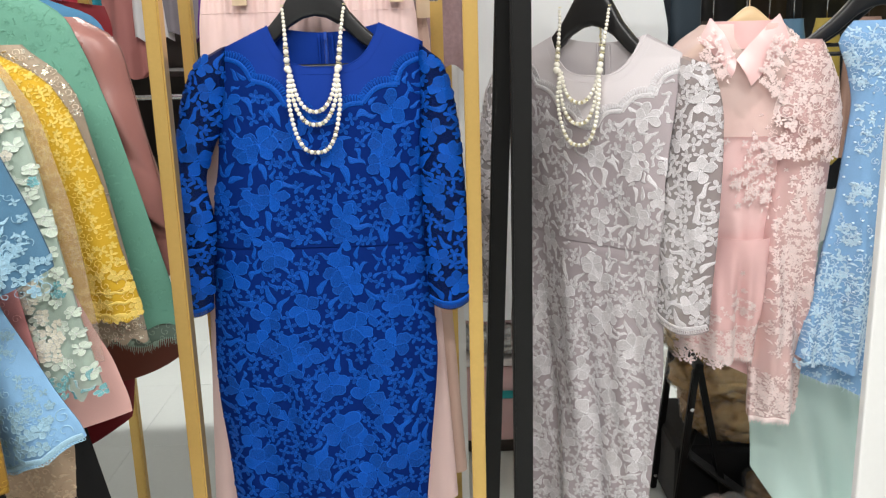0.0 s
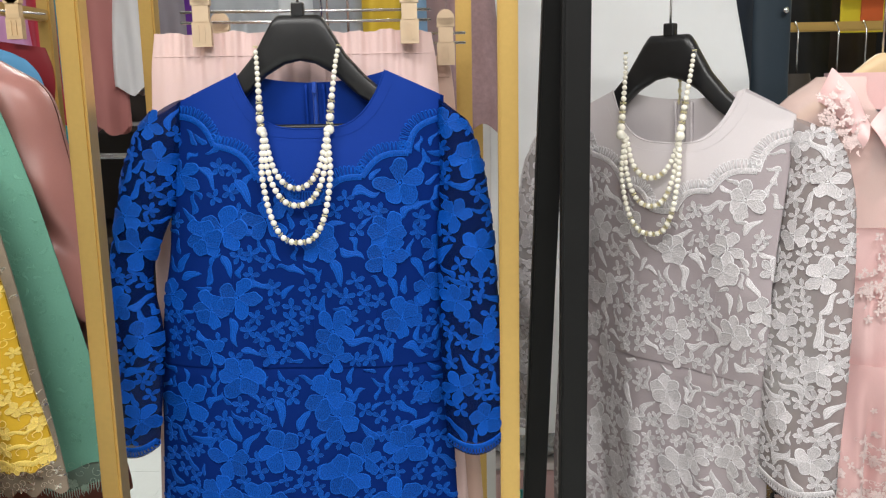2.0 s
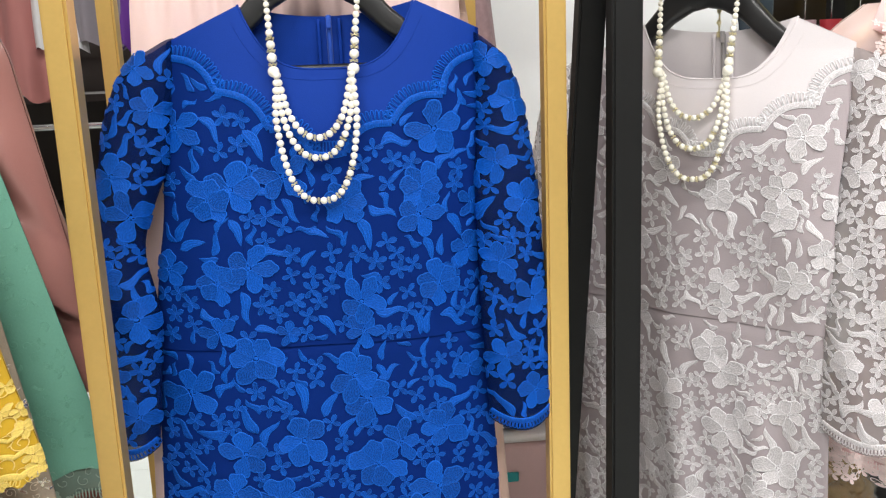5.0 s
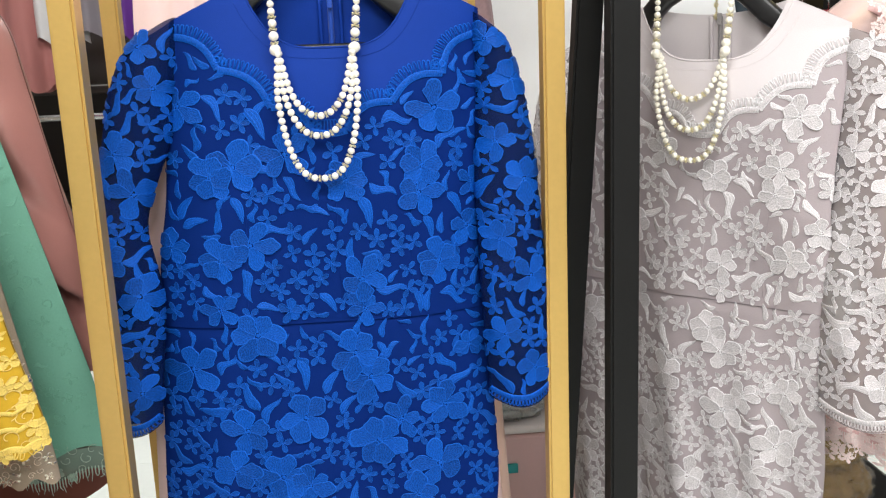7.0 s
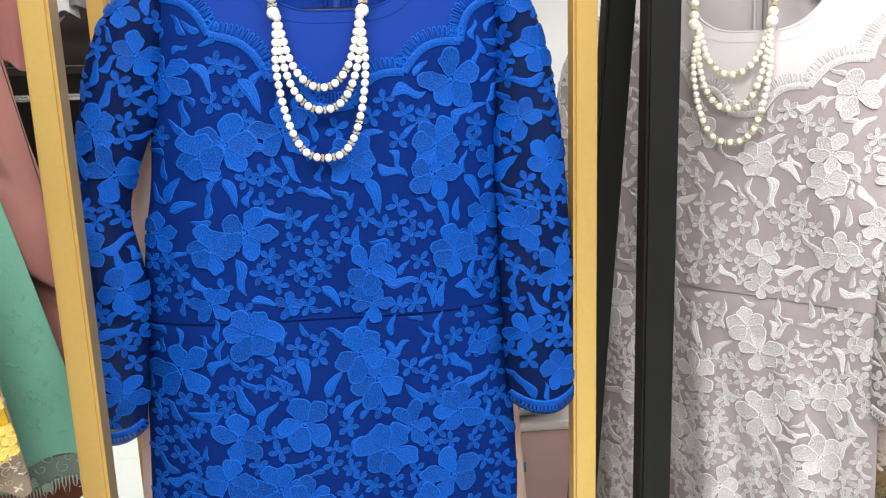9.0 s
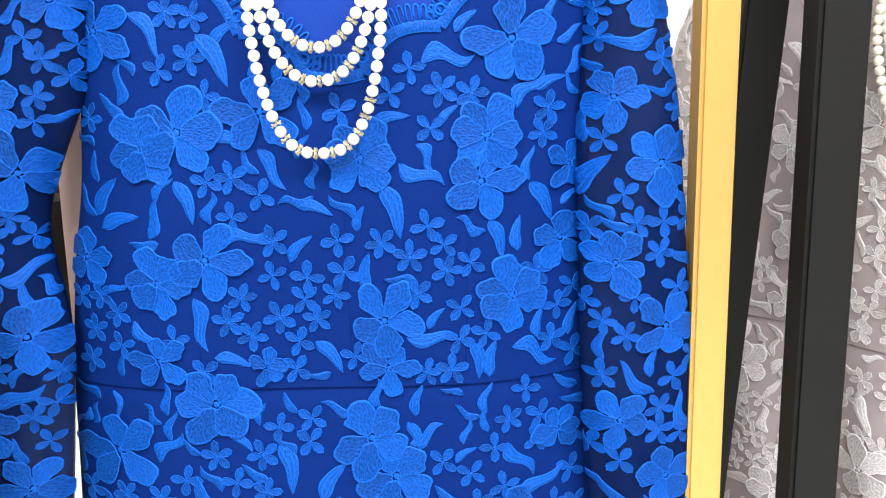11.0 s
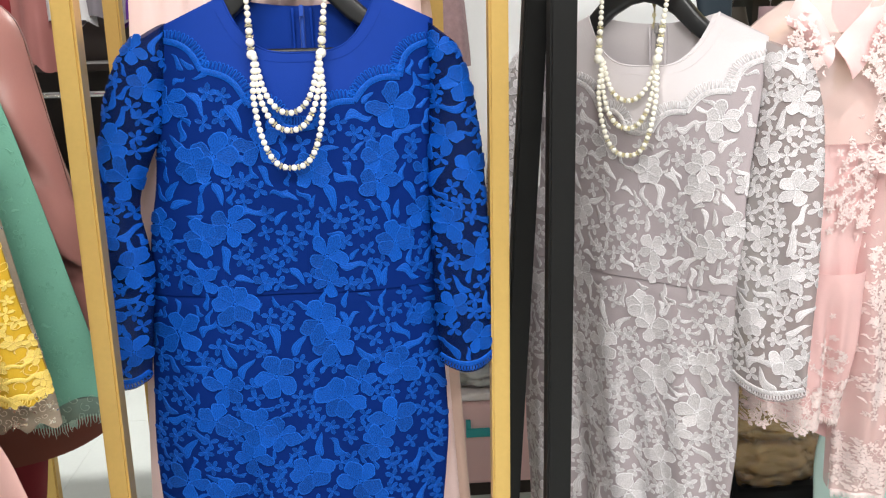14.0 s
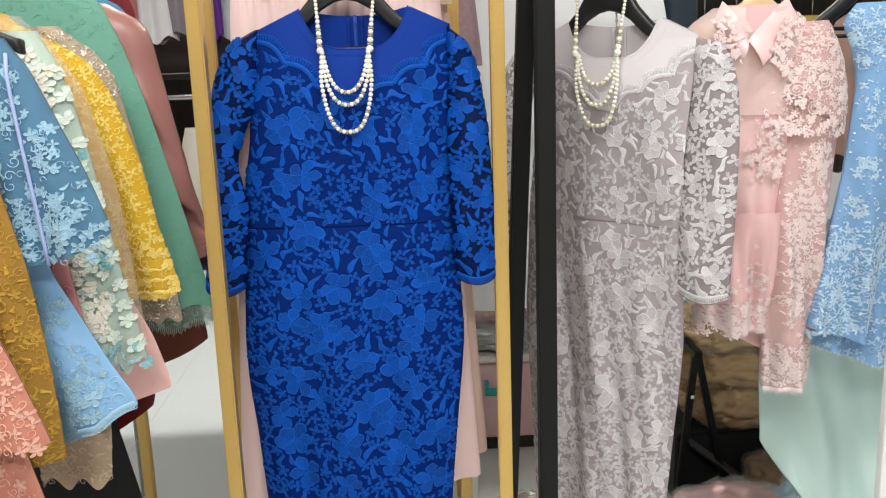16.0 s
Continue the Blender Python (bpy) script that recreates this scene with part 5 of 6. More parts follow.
PKS = cloth_mat("pink_satin", (0.86, 0.57, 0.56), rough=0.32, wrinkle=0.8, spec=0.5)
PKN = cloth_mat("pink_organza", (0.87, 0.57, 0.55), alpha=0.66, rough=0.4)
PKY = cloth_mat("beige_organza", (0.88, 0.67, 0.62), alpha=0.58, rough=0.4)
PK_T = [thread_mat("pink_thread", (0.9, 0.72, 0.70), var=0.12, bump=0.15), thread_mat("pink_cord", (0.9, 0.77, 0.75), var=0.1, bump=0.15)]
ROSES = [curl(RNG, RNG.uniform(1.6, 2.2), 40, RNG.uniform(0.022, 0.03)) for _ in range(3)]
pk = pose(0.0, 1.655, 0)
t = thing("lace_blouse", "blush pink organza blouse with lace flowers and stand collar", "blouse", pk)
wooden_hanger(pose(0, 1.675, 0), 0.575, 1.505, 0.12, "light wooden hanger inside the pink blouse")
lining, ob = shell("lining", quick([(0.88, 0.49, 0.63), (1.0, 0.50, 0.635), (1.1, 0.515, 0.63), (1.25, 0.49, 0.66), (1.42, 0.48, 0.675)], 0.042), 1.07, lambda q: 1.325 + 0.075 * abs(q + 0.3) ** 0.7, PKS, t, ((0.008, 9, 0.4, 0.1, 1.33, 1.12), (0.004, 21, 0.9, 0, 1.25, 1.1)), label="pink satin strapless lining")
net, ob = shell("yoke", quick([(1.1, 0.48, 0.66), (1.3, 0.44, 0.69), (1.42, 0.425, 0.70), (1.465, 0.42, 0.68), (1.49, 0.47, 0.635), (1.51, 0.50, 0.62)], 0.05), 1.3, lambda q: 1.50 - 0.06 * max(0, 1 - abs(q) * 2.6), PKY, t, nq=60, label="sheer pink organza yoke")
lace("lace_sprig", net, ob, RNG, SMALLS + LEAVES, sprigs(RNG, net, [(0.645, 1.46, 0.9), (0.48, 1.28, 1.1), (0.47, 1.2, 1), (0.585, 1.27, 1.1), (0.595, 1.2, 0.9), (0.56, 1.21, 0.8)], 24, 0.015, 0.012, 0.022), PK_T)
# stand collar: two turned-down lapels that meet at the throat
for fold0, edge0, edge1 in (((0.490, 1.512), (0.468, 1.470), (0.520, 1.408)), ((0.614, 1.516), (0.640, 1.462), (0.556, 1.392))):
    u, w = np.meshgrid(np.linspace(0, 1, 16), np.linspace(0, 1, 8))
    tip = (0.530, 1.438)
    x = (fold0[0] + (tip[0] - fold0[0]) * u) * (1 - w) + (edge0[0] + (edge1[0] - edge0[0]) * u) * w
    z = (fold0[1] + (tip[1] - fold0[1]) * u) * (1 - w) + (edge0[1] + (edge1[1] - edge0[1]) * u) * w + 0.006 * np.sin(math.pi * u)
    y = -0.026 - 0.034 * u ** 0.6 - 0.008 * np.sin(math.pi * w * 0.8) + 0.003 * np.sin(9 * u + 3 * w)
    sheets = []
    for o in (0.0, 0.002):
        v = np.stack([x, y + o, z], -1).reshape(-1, 3)
        sheets.append((v, [(r * 16 + i, r * 16 + i + 1, (r + 1) * 16 + i + 1, (r + 1) * 16 + i) for r in range(7) for i in range(15)]))
    v, f = join_arrays(sheets)
    mesh_part("collar", v, f, PKS, t, "turned-down pink satin collar point")
lace("collar_lace", net, ob, RNG, SMALLS + BIGS + LEAVES, sprigs(RNG, net, [(0.487, 1.452, 0.9), (0.508, 1.425, 0.7), (0.60, 1.45, 1.0), (0.585, 1.415, 0.9), (0.60, 1.385, 0.7)], 20, 0.0105, 0.011, 0.019), PK_T, 0.016)
back_neck = [(0.50 + 0.125 * k / 11, 0.01 - 0.02 * abs(k / 5.5 - 1) ** 2) for k in range(12)]
v = np.array([(x, y, z) for z in (1.455, 1.485, 1.505) for x, y in back_neck])
mesh_part("back_collar", v, [(r * 12 + i, r * 12 + i + 1, (r + 1) * 12 + i + 1, (r + 1) * 12 + i) for r in range(2) for i in range(11)], PKS, t)
PKP = cloth_mat("pink_gauze", (0.87, 0.55, 0.54), alpha=0.86, rough=0.4)
pep, ob = shell("peplum", quick([(0.87, 0.45, 0.605), (0.9, 0.455, 0.605), (1.0, 0.485, 0.622), (1.08, 0.51, 0.63), (1.11, 0.512, 0.63)], 0.066), lambda q: 0.885 - 0.02 * q, 1.11, PKP, t, ((0.018, 13, 0.3, 0, 1.1, 0.95), (0.006, 31, 0.3, 0, 1.1, 1.0)), nq=110, label="gathered pink peplum with lace hem")
lace("lace_flower", pep, ob, RNG, SMALLS + BIGS + CURLS, field(RNG, pep, 0.868, 0.935, 1200, 0.0068, 0.016, 0.028) + sprigs(RNG, pep, [(0.55, 0.98, 1), (0.5, 0.95, 1), (0.575, 0.97, 0.8)], 12, 0.012, 0.012, 0.02), PK_T)
fringe(pep, lambda q: 0.885 - 0.02 * q, ob, PK_T[1], ln=0.012, step=0.003)
slv, ob = shell("sleeve", quick([(0.735, 0.60, 0.692), (0.9, 0.598, 0.70), (1.08, 0.605, 0.716), (1.26, 0.615, 0.726), (1.36, 0.625, 0.728), (1.43, 0.64, 0.705), (1.46, 0.655, 0.685)], 0.04, -0.02), lambda q: 0.748 + 0.01 * q, 1.46, PKN, t, ((0.012, 13, 0.6, 0.1, 1.3, 1.0), (0.006, 27, 0.2, 0, 1.2, 0.9)), label="long sheer pink sleeve with lace flowers")
lace("lace_flower", slv, ob, RNG, SMALLS + BIGS + CURLS, field(RNG, slv, 0.75, 0.84, 1300, 0.0068, 0.016, 0.028), PK_T, hem=lambda q: 0.748)
lace("lace_sprig", slv, ob, RNG, SMALLS + LEAVES, sprigs(RNG, slv, [(0.655, 1.13, 1.3), (0.65, 1.03, 1.4), (0.665, 1.2, 0.8), (0.69, 1.22, 0.8), (0.64, 0.93, 0.9), (0.68, 0.9, 0.8), (0.66, 1.08, 1.3), (0.645, 0.98, 1.0), (0.69, 1.0, 0.8)], 34, 0.015, 0.013, 0.023), PK_T)
fringe(slv, lambda q: 0.748 + 0.01 * q, ob, PK_T[1], ln=0.012, step=0.003)
cap, ob = shell("cap_sleeve", quick([(1.25, 0.585, 0.735), (1.32, 0.592, 0.738), (1.39, 0.61, 0.728), (1.44, 0.635, 0.705), (1.47, 0.655, 0.68)], 0.046, -0.026), lambda q: 1.335 - 0.075 * max(0, q + 0.4) / 1.4, 1.47, PKN, t, nq=40, label="lace cap sleeve layer")
lace("lace_flower", cap, ob, RNG, SMALLS + BIGS + CURLS, field(RNG, cap, 1.26, 1.46, 1800, 0.0072, 0.015, 0.028), PK_T)
lace("rosette", cap, ob, RNG, ROSES, [(0.625, 1.345, 0.03, 0.0), (0.672, 1.36, 0.03, 1.0), (0.70, 1.33, 0.028, 2.2), (0.655, 1.31, 0.028, 0.5), (0.69, 1.40, 0.026, 3.0)], PK_T, 0.002)
shell("under_layer", quick([(0.75, 0.53, 0.625), (0.9, 0.50, 0.63), (1.05, 0.515, 0.63)], 0.02, 0.03), lambda q: 0.86 - 0.06 * (q + 1) / 2, 1.05, PKS, t)

RBL = cloth_mat("cornflower_net", (0.24, 0.44, 0.72), alpha=0.85, var=0.35, patch=25)
RB_T = [thread_mat("cornflower_thread", (0.5, 0.7, 0.9), var=0.2, bump=0.2), thread_mat("cornflower_cord", (0.66, 0.8, 0.93), var=0.1, bump=0.2)]
BEAD = [material("glass_bead", (0.6, 0.78, 0.95), rough=0.1, var=0.1, coat=1.0), RB_T[1]]
t = thing("lace_dress", "cornflower blue lace dress with beaded tiers", "dress", pose(0, 1.64, 0))
hook_to_rail(t, 0.86, 1.5, 0, 0.06)
c, ob = shell("sleeve", quick([(0.84, 0.672, 0.80), (0.87, 0.675, 0.80), (1.0, 0.70, 0.82), (1.17, 0.73, 0.85), (1.36, 0.748, 0.87), (1.43, 0.73, 0.87), (1.475, 0.705, 0.86), (1.50, 0.75, 0.86)], 0.03, -0.03), lambda q: 0.855 - 0.02 * q, 1.50, RBL, t, ((0.016, 10, 0.3, 0, 1.4, 1.0), (0.006, 23, 0.8, 0, 1.2, 0.95)))
lace("lace_flower", c, ob, RNG, SMALLS + CURLS + LEAVES, field(RNG, c, 0.86, 1.08, 1400, 0.0072, 0.018, 0.03) + field(RNG, c, 1.38, 1.49, 900, 0.007, 0.016, 0.028) + sprigs(RNG, c, [(0.77, 1.3, 1), (0.765, 1.2, 1), (0.75, 1.12, 1)], 16, 0.014, 0.016, 0.026), RB_T)
lace("bead", c, ob, RNG, [button(0.5, 6, 0.004)], [(s, z, 0.004, 0) for s, z, _, _ in field(RNG, c, 0.86, 1.45, 260, 0.012, 0.01, 0.02)], BEAD)
c, ob = shell("skirt", quick([(0.74, 0.70, 1.15), (0.86, 0.69, 1.12), (1.0, 0.75, 1.1), (1.3, 0.78, 1.08), (1.45, 0.80, 1.05), (1.5, 0.84, 0.95)], 0.03), lambda q: 0.80 - 0.03 * math.cos(3 * q + 0.4), 1.50, RBL, t, ((0.016, 12, 0.3, 0, 1.3, 0.9),), nq=80)
lace("lace_flower", c, ob, RNG, SMALLS + CURLS, field(RNG, c, 0.77, 1.3, 1600, 0.011, 0.018, 0.03), RB_T, hem=lambda q: 0.80 - 0.03 * math.cos(3 * q + 0.4))
fringe(c, lambda q: 0.80 - 0.03 * math.cos(3 * q + 0.4), ob, RB_T[1], ln=0.008)
plastic_hanger(0, 1.585, 1.72, m=pose(0.815, 1.665, 0, 0, 0, -8), half=0.16, label="black moulded plastic hanger inside the cornflower dress")
plastic_hanger(0, 1.60, 1.72, m=pose(0.87, 1.715, 0, 0, 0, -8), half=0.16, label="black moulded plastic hanger on the wooden rail")

TEA = cloth_mat("aqua_satin", (0.6, 0.78, 0.74), rough=0.3, wrinkle=0.5, sheen=0.2)
t = thing("skirt", "pale aqua satin skirt hanging below the blue dress", "skirt", pose(0, 1.80, 0))
hook_to_rail(t, 0.9, 1.0, 0, -0.1)
shell("panel", quick([(0.2, 0.68, 1.2), (0.56, 0.672, 1.15), (0.70, 0.662, 1.1), (0.95, 0.70, 1.05), (1.05, 0.8, 1.0)], 0.03), lambda q: 0.54 - 0.34 * min(1, (q + 1) / 0.9), 1.05, TEA, t, ((0.022, 5, 0.6, 0.1, 0.95, 0.6), (0.012, 11, 1.6, 0.3, 0.9, 0.5)), nq=60)

# white upright with a gold edge at the end of the row
t = thing("upright_panel", "white painted upright with a gold edge strip", "panel", pose(0.592, 1.16, 0))
part("board", box_bm(0.0, 0.05, 0, 0.018, 0.0, 1.7, 0.003), WHITE_PAINT, t)
part("edge_strip", box_bm(0.051, 0.063, -0.004, 0.02, 0.0, 1.7, 0.002), GOLD_PAINT, t)


# ---- behind: sheet, racks, boxes and bags ----
SHEET = cloth_mat("white_sheeting", (0.84, 0.86, 0.87), rough=0.5, wrinkle=0.5)
t = thing("cloth_sheet", "white cloth sheet with fold lines hung as a screen", "sheet", pose(0, 2.25, 0))
shell("panel", quick([(0.75, 0.05, 0.42), (1.1, 0.05, 0.47), (1.3, 0.05, 0.56), (1.49, 0.05, 0.575), (1.65, 0.05, 0.54), (1.95, 0.05, 0.50)], 0.012), 0.75, 1.95, SHEET, t, ((0.008, 5, 0.3, 0.3, 1.9, 1.2),), nq=40)
part("batten", box_bm(0.03, 0.54, -0.01, 0.01, 1.94, 1.965, 0.003), GOLD_PAINT, t)
part("stand_post", bar_bm((0.045, 0.02, 0.0), (0.045, 0.02, 1.94), 0.02), WHITE_PAINT, t)
NAVY = cloth_mat("navy_wool", (0.014, 0.02, 0.03), rough=0.7)
SLATE = cloth_mat("slate_cloth", (0.03, 0.045, 0.06), rough=0.6)


def hung(m, x0, x1, zt, zb, mat, label, rail, category="garment", kind="hanging_garment", folds=14.0, taper=0.03, depth=0.03, seed=0):
    """a garment on a far rail: shoulders, body with folds, and a hook up to the rail"""
    rg = random.Random(seed)
    t = thing(kind, label, category, m)
    c = (x0 + x1) / 2
    w = x1 - x0
    rows = [(zt + 0.02, c - 0.03, c + 0.03, 0.01, 0.01, 0), (zt, x0 + 0.14 * w, x1 - 0.14 * w, depth * 0.7, depth * 0.7, 0), (zt - 0.03, x0 + 0.04 * w, x1 - 0.04 * w, depth, depth, 0), (zb, x0 - taper * rg.uniform(0, 1), x1 + taper * rg.uniform(0, 1), depth, depth, 0)]
    wob = rg.uniform(0, 6)
    shell("body", rows, lambda q: zb + 0.012 * math.sin(5 * q + wob), zt + 0.02, mat, t, ((0.010, folds, wob, 0.05, zt, zt - 0.2), (0.006, folds * 1.7, wob, 0, zt - 0.1, zb)), nq=36, nz=24)
    tube("hook", [(c, 0, zt + 0.015), (c, 0, rail - 0.01), (c, 0.018, rail + 0.012), (c, 0.034, rail)], 0.0018, STEEL, t, n=5)
    return t


def far_rack(x0, x1, y, z, label):
    t = thing("clothes_rack", label, "clothes rack", pose(0, y, 0))
    for x in (x0, x1):
        part("post", bar_bm((x, 0.017, 0), (x, 0.017, z + 0.25), 0.034), GOLD_PAINT, t)
    part("rail", bar_bm((x0 + 0.018, 0.017, z), (x1 - 0.018, 0.017, z), 0.022), GOLD_PAINT, t)
    part("top_rail", bar_bm((x0 + 0.018, 0.017, z + 0.23), (x1 - 0.018, 0.017, z + 0.23), 0.022), GOLD_PAINT, t)
    return t


def cm(name, col, **kw):
    return cloth_mat(name, col, **kw)


RACK_BACK = far_rack(-1.7, 0.03, 2.62, 1.86, "gold painted wall rack holding a row of garments")
BACKS = [(-1.30, -1.16, 1.80, 1.50, (0.24, 0.05, 0.24), "violet satin top on the far rail"), (-1.17, -1.06, 1.80, 1.52, (0.55, 0.28, 0.5), "lilac satin top on the far rail"),
         (-1.06, -0.98, 1.80, 1.42, (0.42, 0.03, 0.05), "red satin dress on the far rail"), (-0.995, -0.94, 1.80, 1.36, (0.02, 0.26, 0.36), "teal satin dress on the far rail"),
         (-0.95, -0.83, 1.80, 1.405, (0.42, 0.17, 0.16), "dusty rose dress on the far rail"), (-0.85, -0.77, 1.80, 1.50, (0.66, 0.66, 0.68), "white frilled blouse on the far rail"),
         (-0.79, -0.66, 1.80, 1.51, (0.22, 0.2, 0.23), "smoke grey chiffon blouse on the far rail"), (-0.68, -0.62, 1.80, 1.5, (0.1, 0.02, 0.22), "purple velvet dress on the far rail"),
         (-0.63, -0.44, 1.80, 1.5, (0.4, 0.43, 0.46), "silver grey lace dress on the far rail"), (-0.45, -0.36, 1.80, 1.4, (0.62, 0.65, 0.68), "pale grey lace dress on the far rail"),
         (-0.37, -0.24, 1.80, 1.42, (0.3, 0.32, 0.35), "pewter grey lace dress on the far rail"), (-0.25, -0.15, 1.80, 1.5, (0.66, 0.45, 0.04), "yellow lace top on the far rail"),
         (-0.15, -0.09, 1.80, 1.4, (0.25, 0.42, 0.62), "powder blue top on the far rail"), (-0.10, 0.0, 1.80, 1.40, (0.34, 0.23, 0.23), "mauve lace dress on the far rail")]
for k, (a, b, zt, zb, col, lab) in enumerate(BACKS):
    hung(pose(0, 2.60, 0), a, b, zt, zb, cm("far_cloth_%d" % k, col, rough=0.55, wrinkle=0.4), lab, 1.86, seed=k)
MAUVE = cm("mauve_lace", (0.3, 0.2, 0.21), grain=120, bump=0.8, var=0.4)
hung(pose(0, 2.11, 0), -0.035, 0.055, 1.74, 1.415, MAUVE, "mauve lace dress with sequins beside the sheet", 1.86, seed=40)
tube("rail_arm", [(0.01, -0.53, 1.86), (0.01, 0.015, 1.86)], 0.012, GOLD_PAINT, RACK_BACK)
for x0, x1, zt, zb, mat, lab in ((0.50, 0.60, 1.80, 1.05, NAVY, "black wool coat beside the white sheet"), (0.585, 0.675, 1.80, 1.1, SLATE, "slate blue coat with a metal stud")):
    coat = hung(pose(0, 2.32, 0), x0, x1, zt, zb, mat, lab, 1.9, seed=7, folds=6, taper=0.01)
stud = new("stud", sphere_mesh("stud", STEEL, 10, 6))
stud.parent = coat
stud.matrix_local = Matrix.LocRotScale((0.65, -0.034, 1.635), None, (0.014, 0.014, 0.014))
far_rack(0.60, 1.75, 2.62, 1.62, "gold painted wall rack with colourful clothes")
t = thing("clothes_rail", "black steel rail holding dark coats", "clothes rail", pose(0, 2.34, 0))
tube("rail", [(0.48, 0, 1.90), (1.2, 0, 1.90)], 0.01, BLACK_PAINT, t)
tube("post", [(1.2, 0, 1.90), (1.2, 0, 0.0)], 0.012, BLACK_PAINT, t)
tube("post", [(0.48, 0.1, 1.90), (0.48, 0.1, 0.0)], 0.012, BLACK_PAINT, t)
tube("cross_bar", [(0.48, 0, 1.90), (0.48, 0.1, 1.90)], 0.01, BLACK_PAINT, t)
RIGHTS = [(0.74, 0.84, 1.49, 1.0, (0.05, 0.04, 0.03), "dark brown trousers on a clip hanger"), (0.85, 0.92, 1.49, 1.1, (0.4, 0.26, 0.28), "pink lace top on wall rack"),
          (0.92, 0.98, 1.49, 1.1, (0.35, 0.02, 0.03), "crimson top on wall rack"), (0.98, 1.06, 1.49, 1.1, (0.1, 0.2, 0.3), "light blue lace top on wall rack"),
          (1.07, 1.16, 1.49, 1.1, (0.4, 0.3, 0.06), "yellow lace top on wall rack"), (1.17, 1.3, 1.49, 1.1, (0.4, 0.25, 0.2), "peach top on wall rack")]
for k, (a, b, zt, zb, col, lab) in enumerate(RIGHTS):
    hung(pose(0, 2.60, 0), a, b, zt, zb, cm("right_cloth_%d" % k, col, rough=0.55, wrinkle=0.4), lab, 1.62, seed=60 + k)
# added backdrop: rack and coats stand in for the dark wall behind the hangers
far_rack(0.55, 2.0, 3.3, 2.02, "gold painted tall rack holding dark backdrop coats")
for k, (a, b, zb, col, lab) in enumerate(((0.58, 0.78, 0.9, (0.012, 0.012, 0.014), "black backdrop coat on the tall rack"), (0.76, 0.96, 0.95, (0.03, 0.02, 0.015), "dark brown backdrop coat on the tall rack"),
                                         (0.94, 1.14, 0.9, (0.012, 0.013, 0.016), "black backdrop jacket on the tall rack"), (1.12, 1.32, 0.98, (0.025, 0.018, 0.016), "dark umber backdrop coat on the tall rack"),
                                         (1.3, 1.5, 0.9, (0.014, 0.016, 0.02), "black quilted backdrop coat on the tall rack"), (1.48, 1.7, 0.95, (0.035, 0.025, 0.02), "dark walnut backdrop coat on the tall rack"))):
    hung(pose(0, 3.28, 0), a, b, 1.96, zb, cm("backdrop_cloth_%d" % k, col, rough=0.6, wrinkle=0.4), lab, 2.02, seed=90 + k, folds=8)
t = thing("wall_poster", "bright yellow poster with an orange shape", "poster", pose(1.15, 2.95, 1.62))
part("sheet", box_bm(-0.12, 0.55, 0, 0.012, 0, 0.6, 0.002), material("poster_yellow", (0.75, 0.6, 0.02), rough=0.5), t)
part("printed_shape", box_bm(-0.07, -0.01, -0.006, -0.001, 0.03, 0.16, 0.002), material("poster_orange", (0.65, 0.12, 0.02), rough=0.5), t)
part("stand", box_bm(0.0, 0.04, 0.014, 0.05, -1.62, 0.5, 0.003), BLACK_PAINT, t)
# dark shelving under the far rails
DARK = material("dark_board", (0.03, 0.022, 0.018), rough=0.6, var=0.3)
t = thing("shelf_unit", "dark wooden shelving under the garments", "shelf", pose(0, 3.0, 0))
for x in (-1.6, -0.6, 0.02):
    part("side", box_bm(x, x + 0.02, 0, 0.4, 0.0, 1.64, 0.002), DARK, t)
for z in (0.72, 1.05, 1.38):
    for a, b in ((-1.578, -0.602), (-0.578, 0.018)):
        part("shelf_board", box_bm(a, b, 0, 0.4, z, z + 0.02, 0.002), DARK, t)
# added backing, raised high so the gap behind the garments stays dark
part("dark_backing", box_bm(-1.58, 0.02, 0.402, 0.41, 0.70, 1.64, 0), DARK, t)
t = thing("clothes_rail", "chrome wire rail across the back", "clothes rail", pose(0, 2.75, 0))
tube("rail", [(-1.05, 0, 1.33), (-0.1, 0, 1.33)], 0.008, STEEL, t)
for x in (-1.05, -0.74, -0.1):
    tube("post", [(x, 0.0, 1.55), (x, 0.0, 0.0)], 0.007, STEEL, t)
LOWS = [(-0.80, -0.70, 1.22, 0.9, (0.74, 0.7, 0.6), "cream coat on the back rail"), (-0.70, -0.62, 1.20, 0.8, (0.62, 0.38, 0.32), "peach dress on the back rail"),
        (-0.66, -0.55, 1.10, 0.72, (0.36, 0.13, 0.12), "rose brown dress on the back rail")]
for k, (a, b, zt, zb, col, lab) in enumerate(LOWS):
    hung(pose(0, 2.70 + 0.04 * k, 0), a, b, zt, zb, cm("low_cloth_%d" % k, col, wrinkle=0.4), lab, 1.33, seed=80 + k)

# pink storage box, bags and the folding stand
PBOX = material("pink_plastic", (0.78, 0.52, 0.52), rough=0.3, var=0.04, grain=60, bump=0.02)
TURQ = material("turquoise_plastic", (0.03, 0.36, 0.38), rough=0.3)
t = thing("storage_box", "pale pink plastic storage box with turquoise handle", "storage box", pose(0.2, 2.95, 0))
part("body", box_bm(-0.22, 0.26, 0, 0.4, 0.05, 0.34, 0.015), PBOX, t)
part("lid", box_bm(-0.235, 0.275, -0.015, 0.415, 0.343, 0.37, 0.01), material("white_lid", (0.78, 0.72, 0.72), rough=0.3), t)
part("foot", box_bm(-0.2, 0.24, 0.02, 0.38, 0.0, 0.048, 0.004), DARK, t)
h = part("handle", box_bm(-0.06, 0.04, -0.012, -0.002, 0.22, 0.25, 0.004), TURQ, t, "turquoise clip handle")
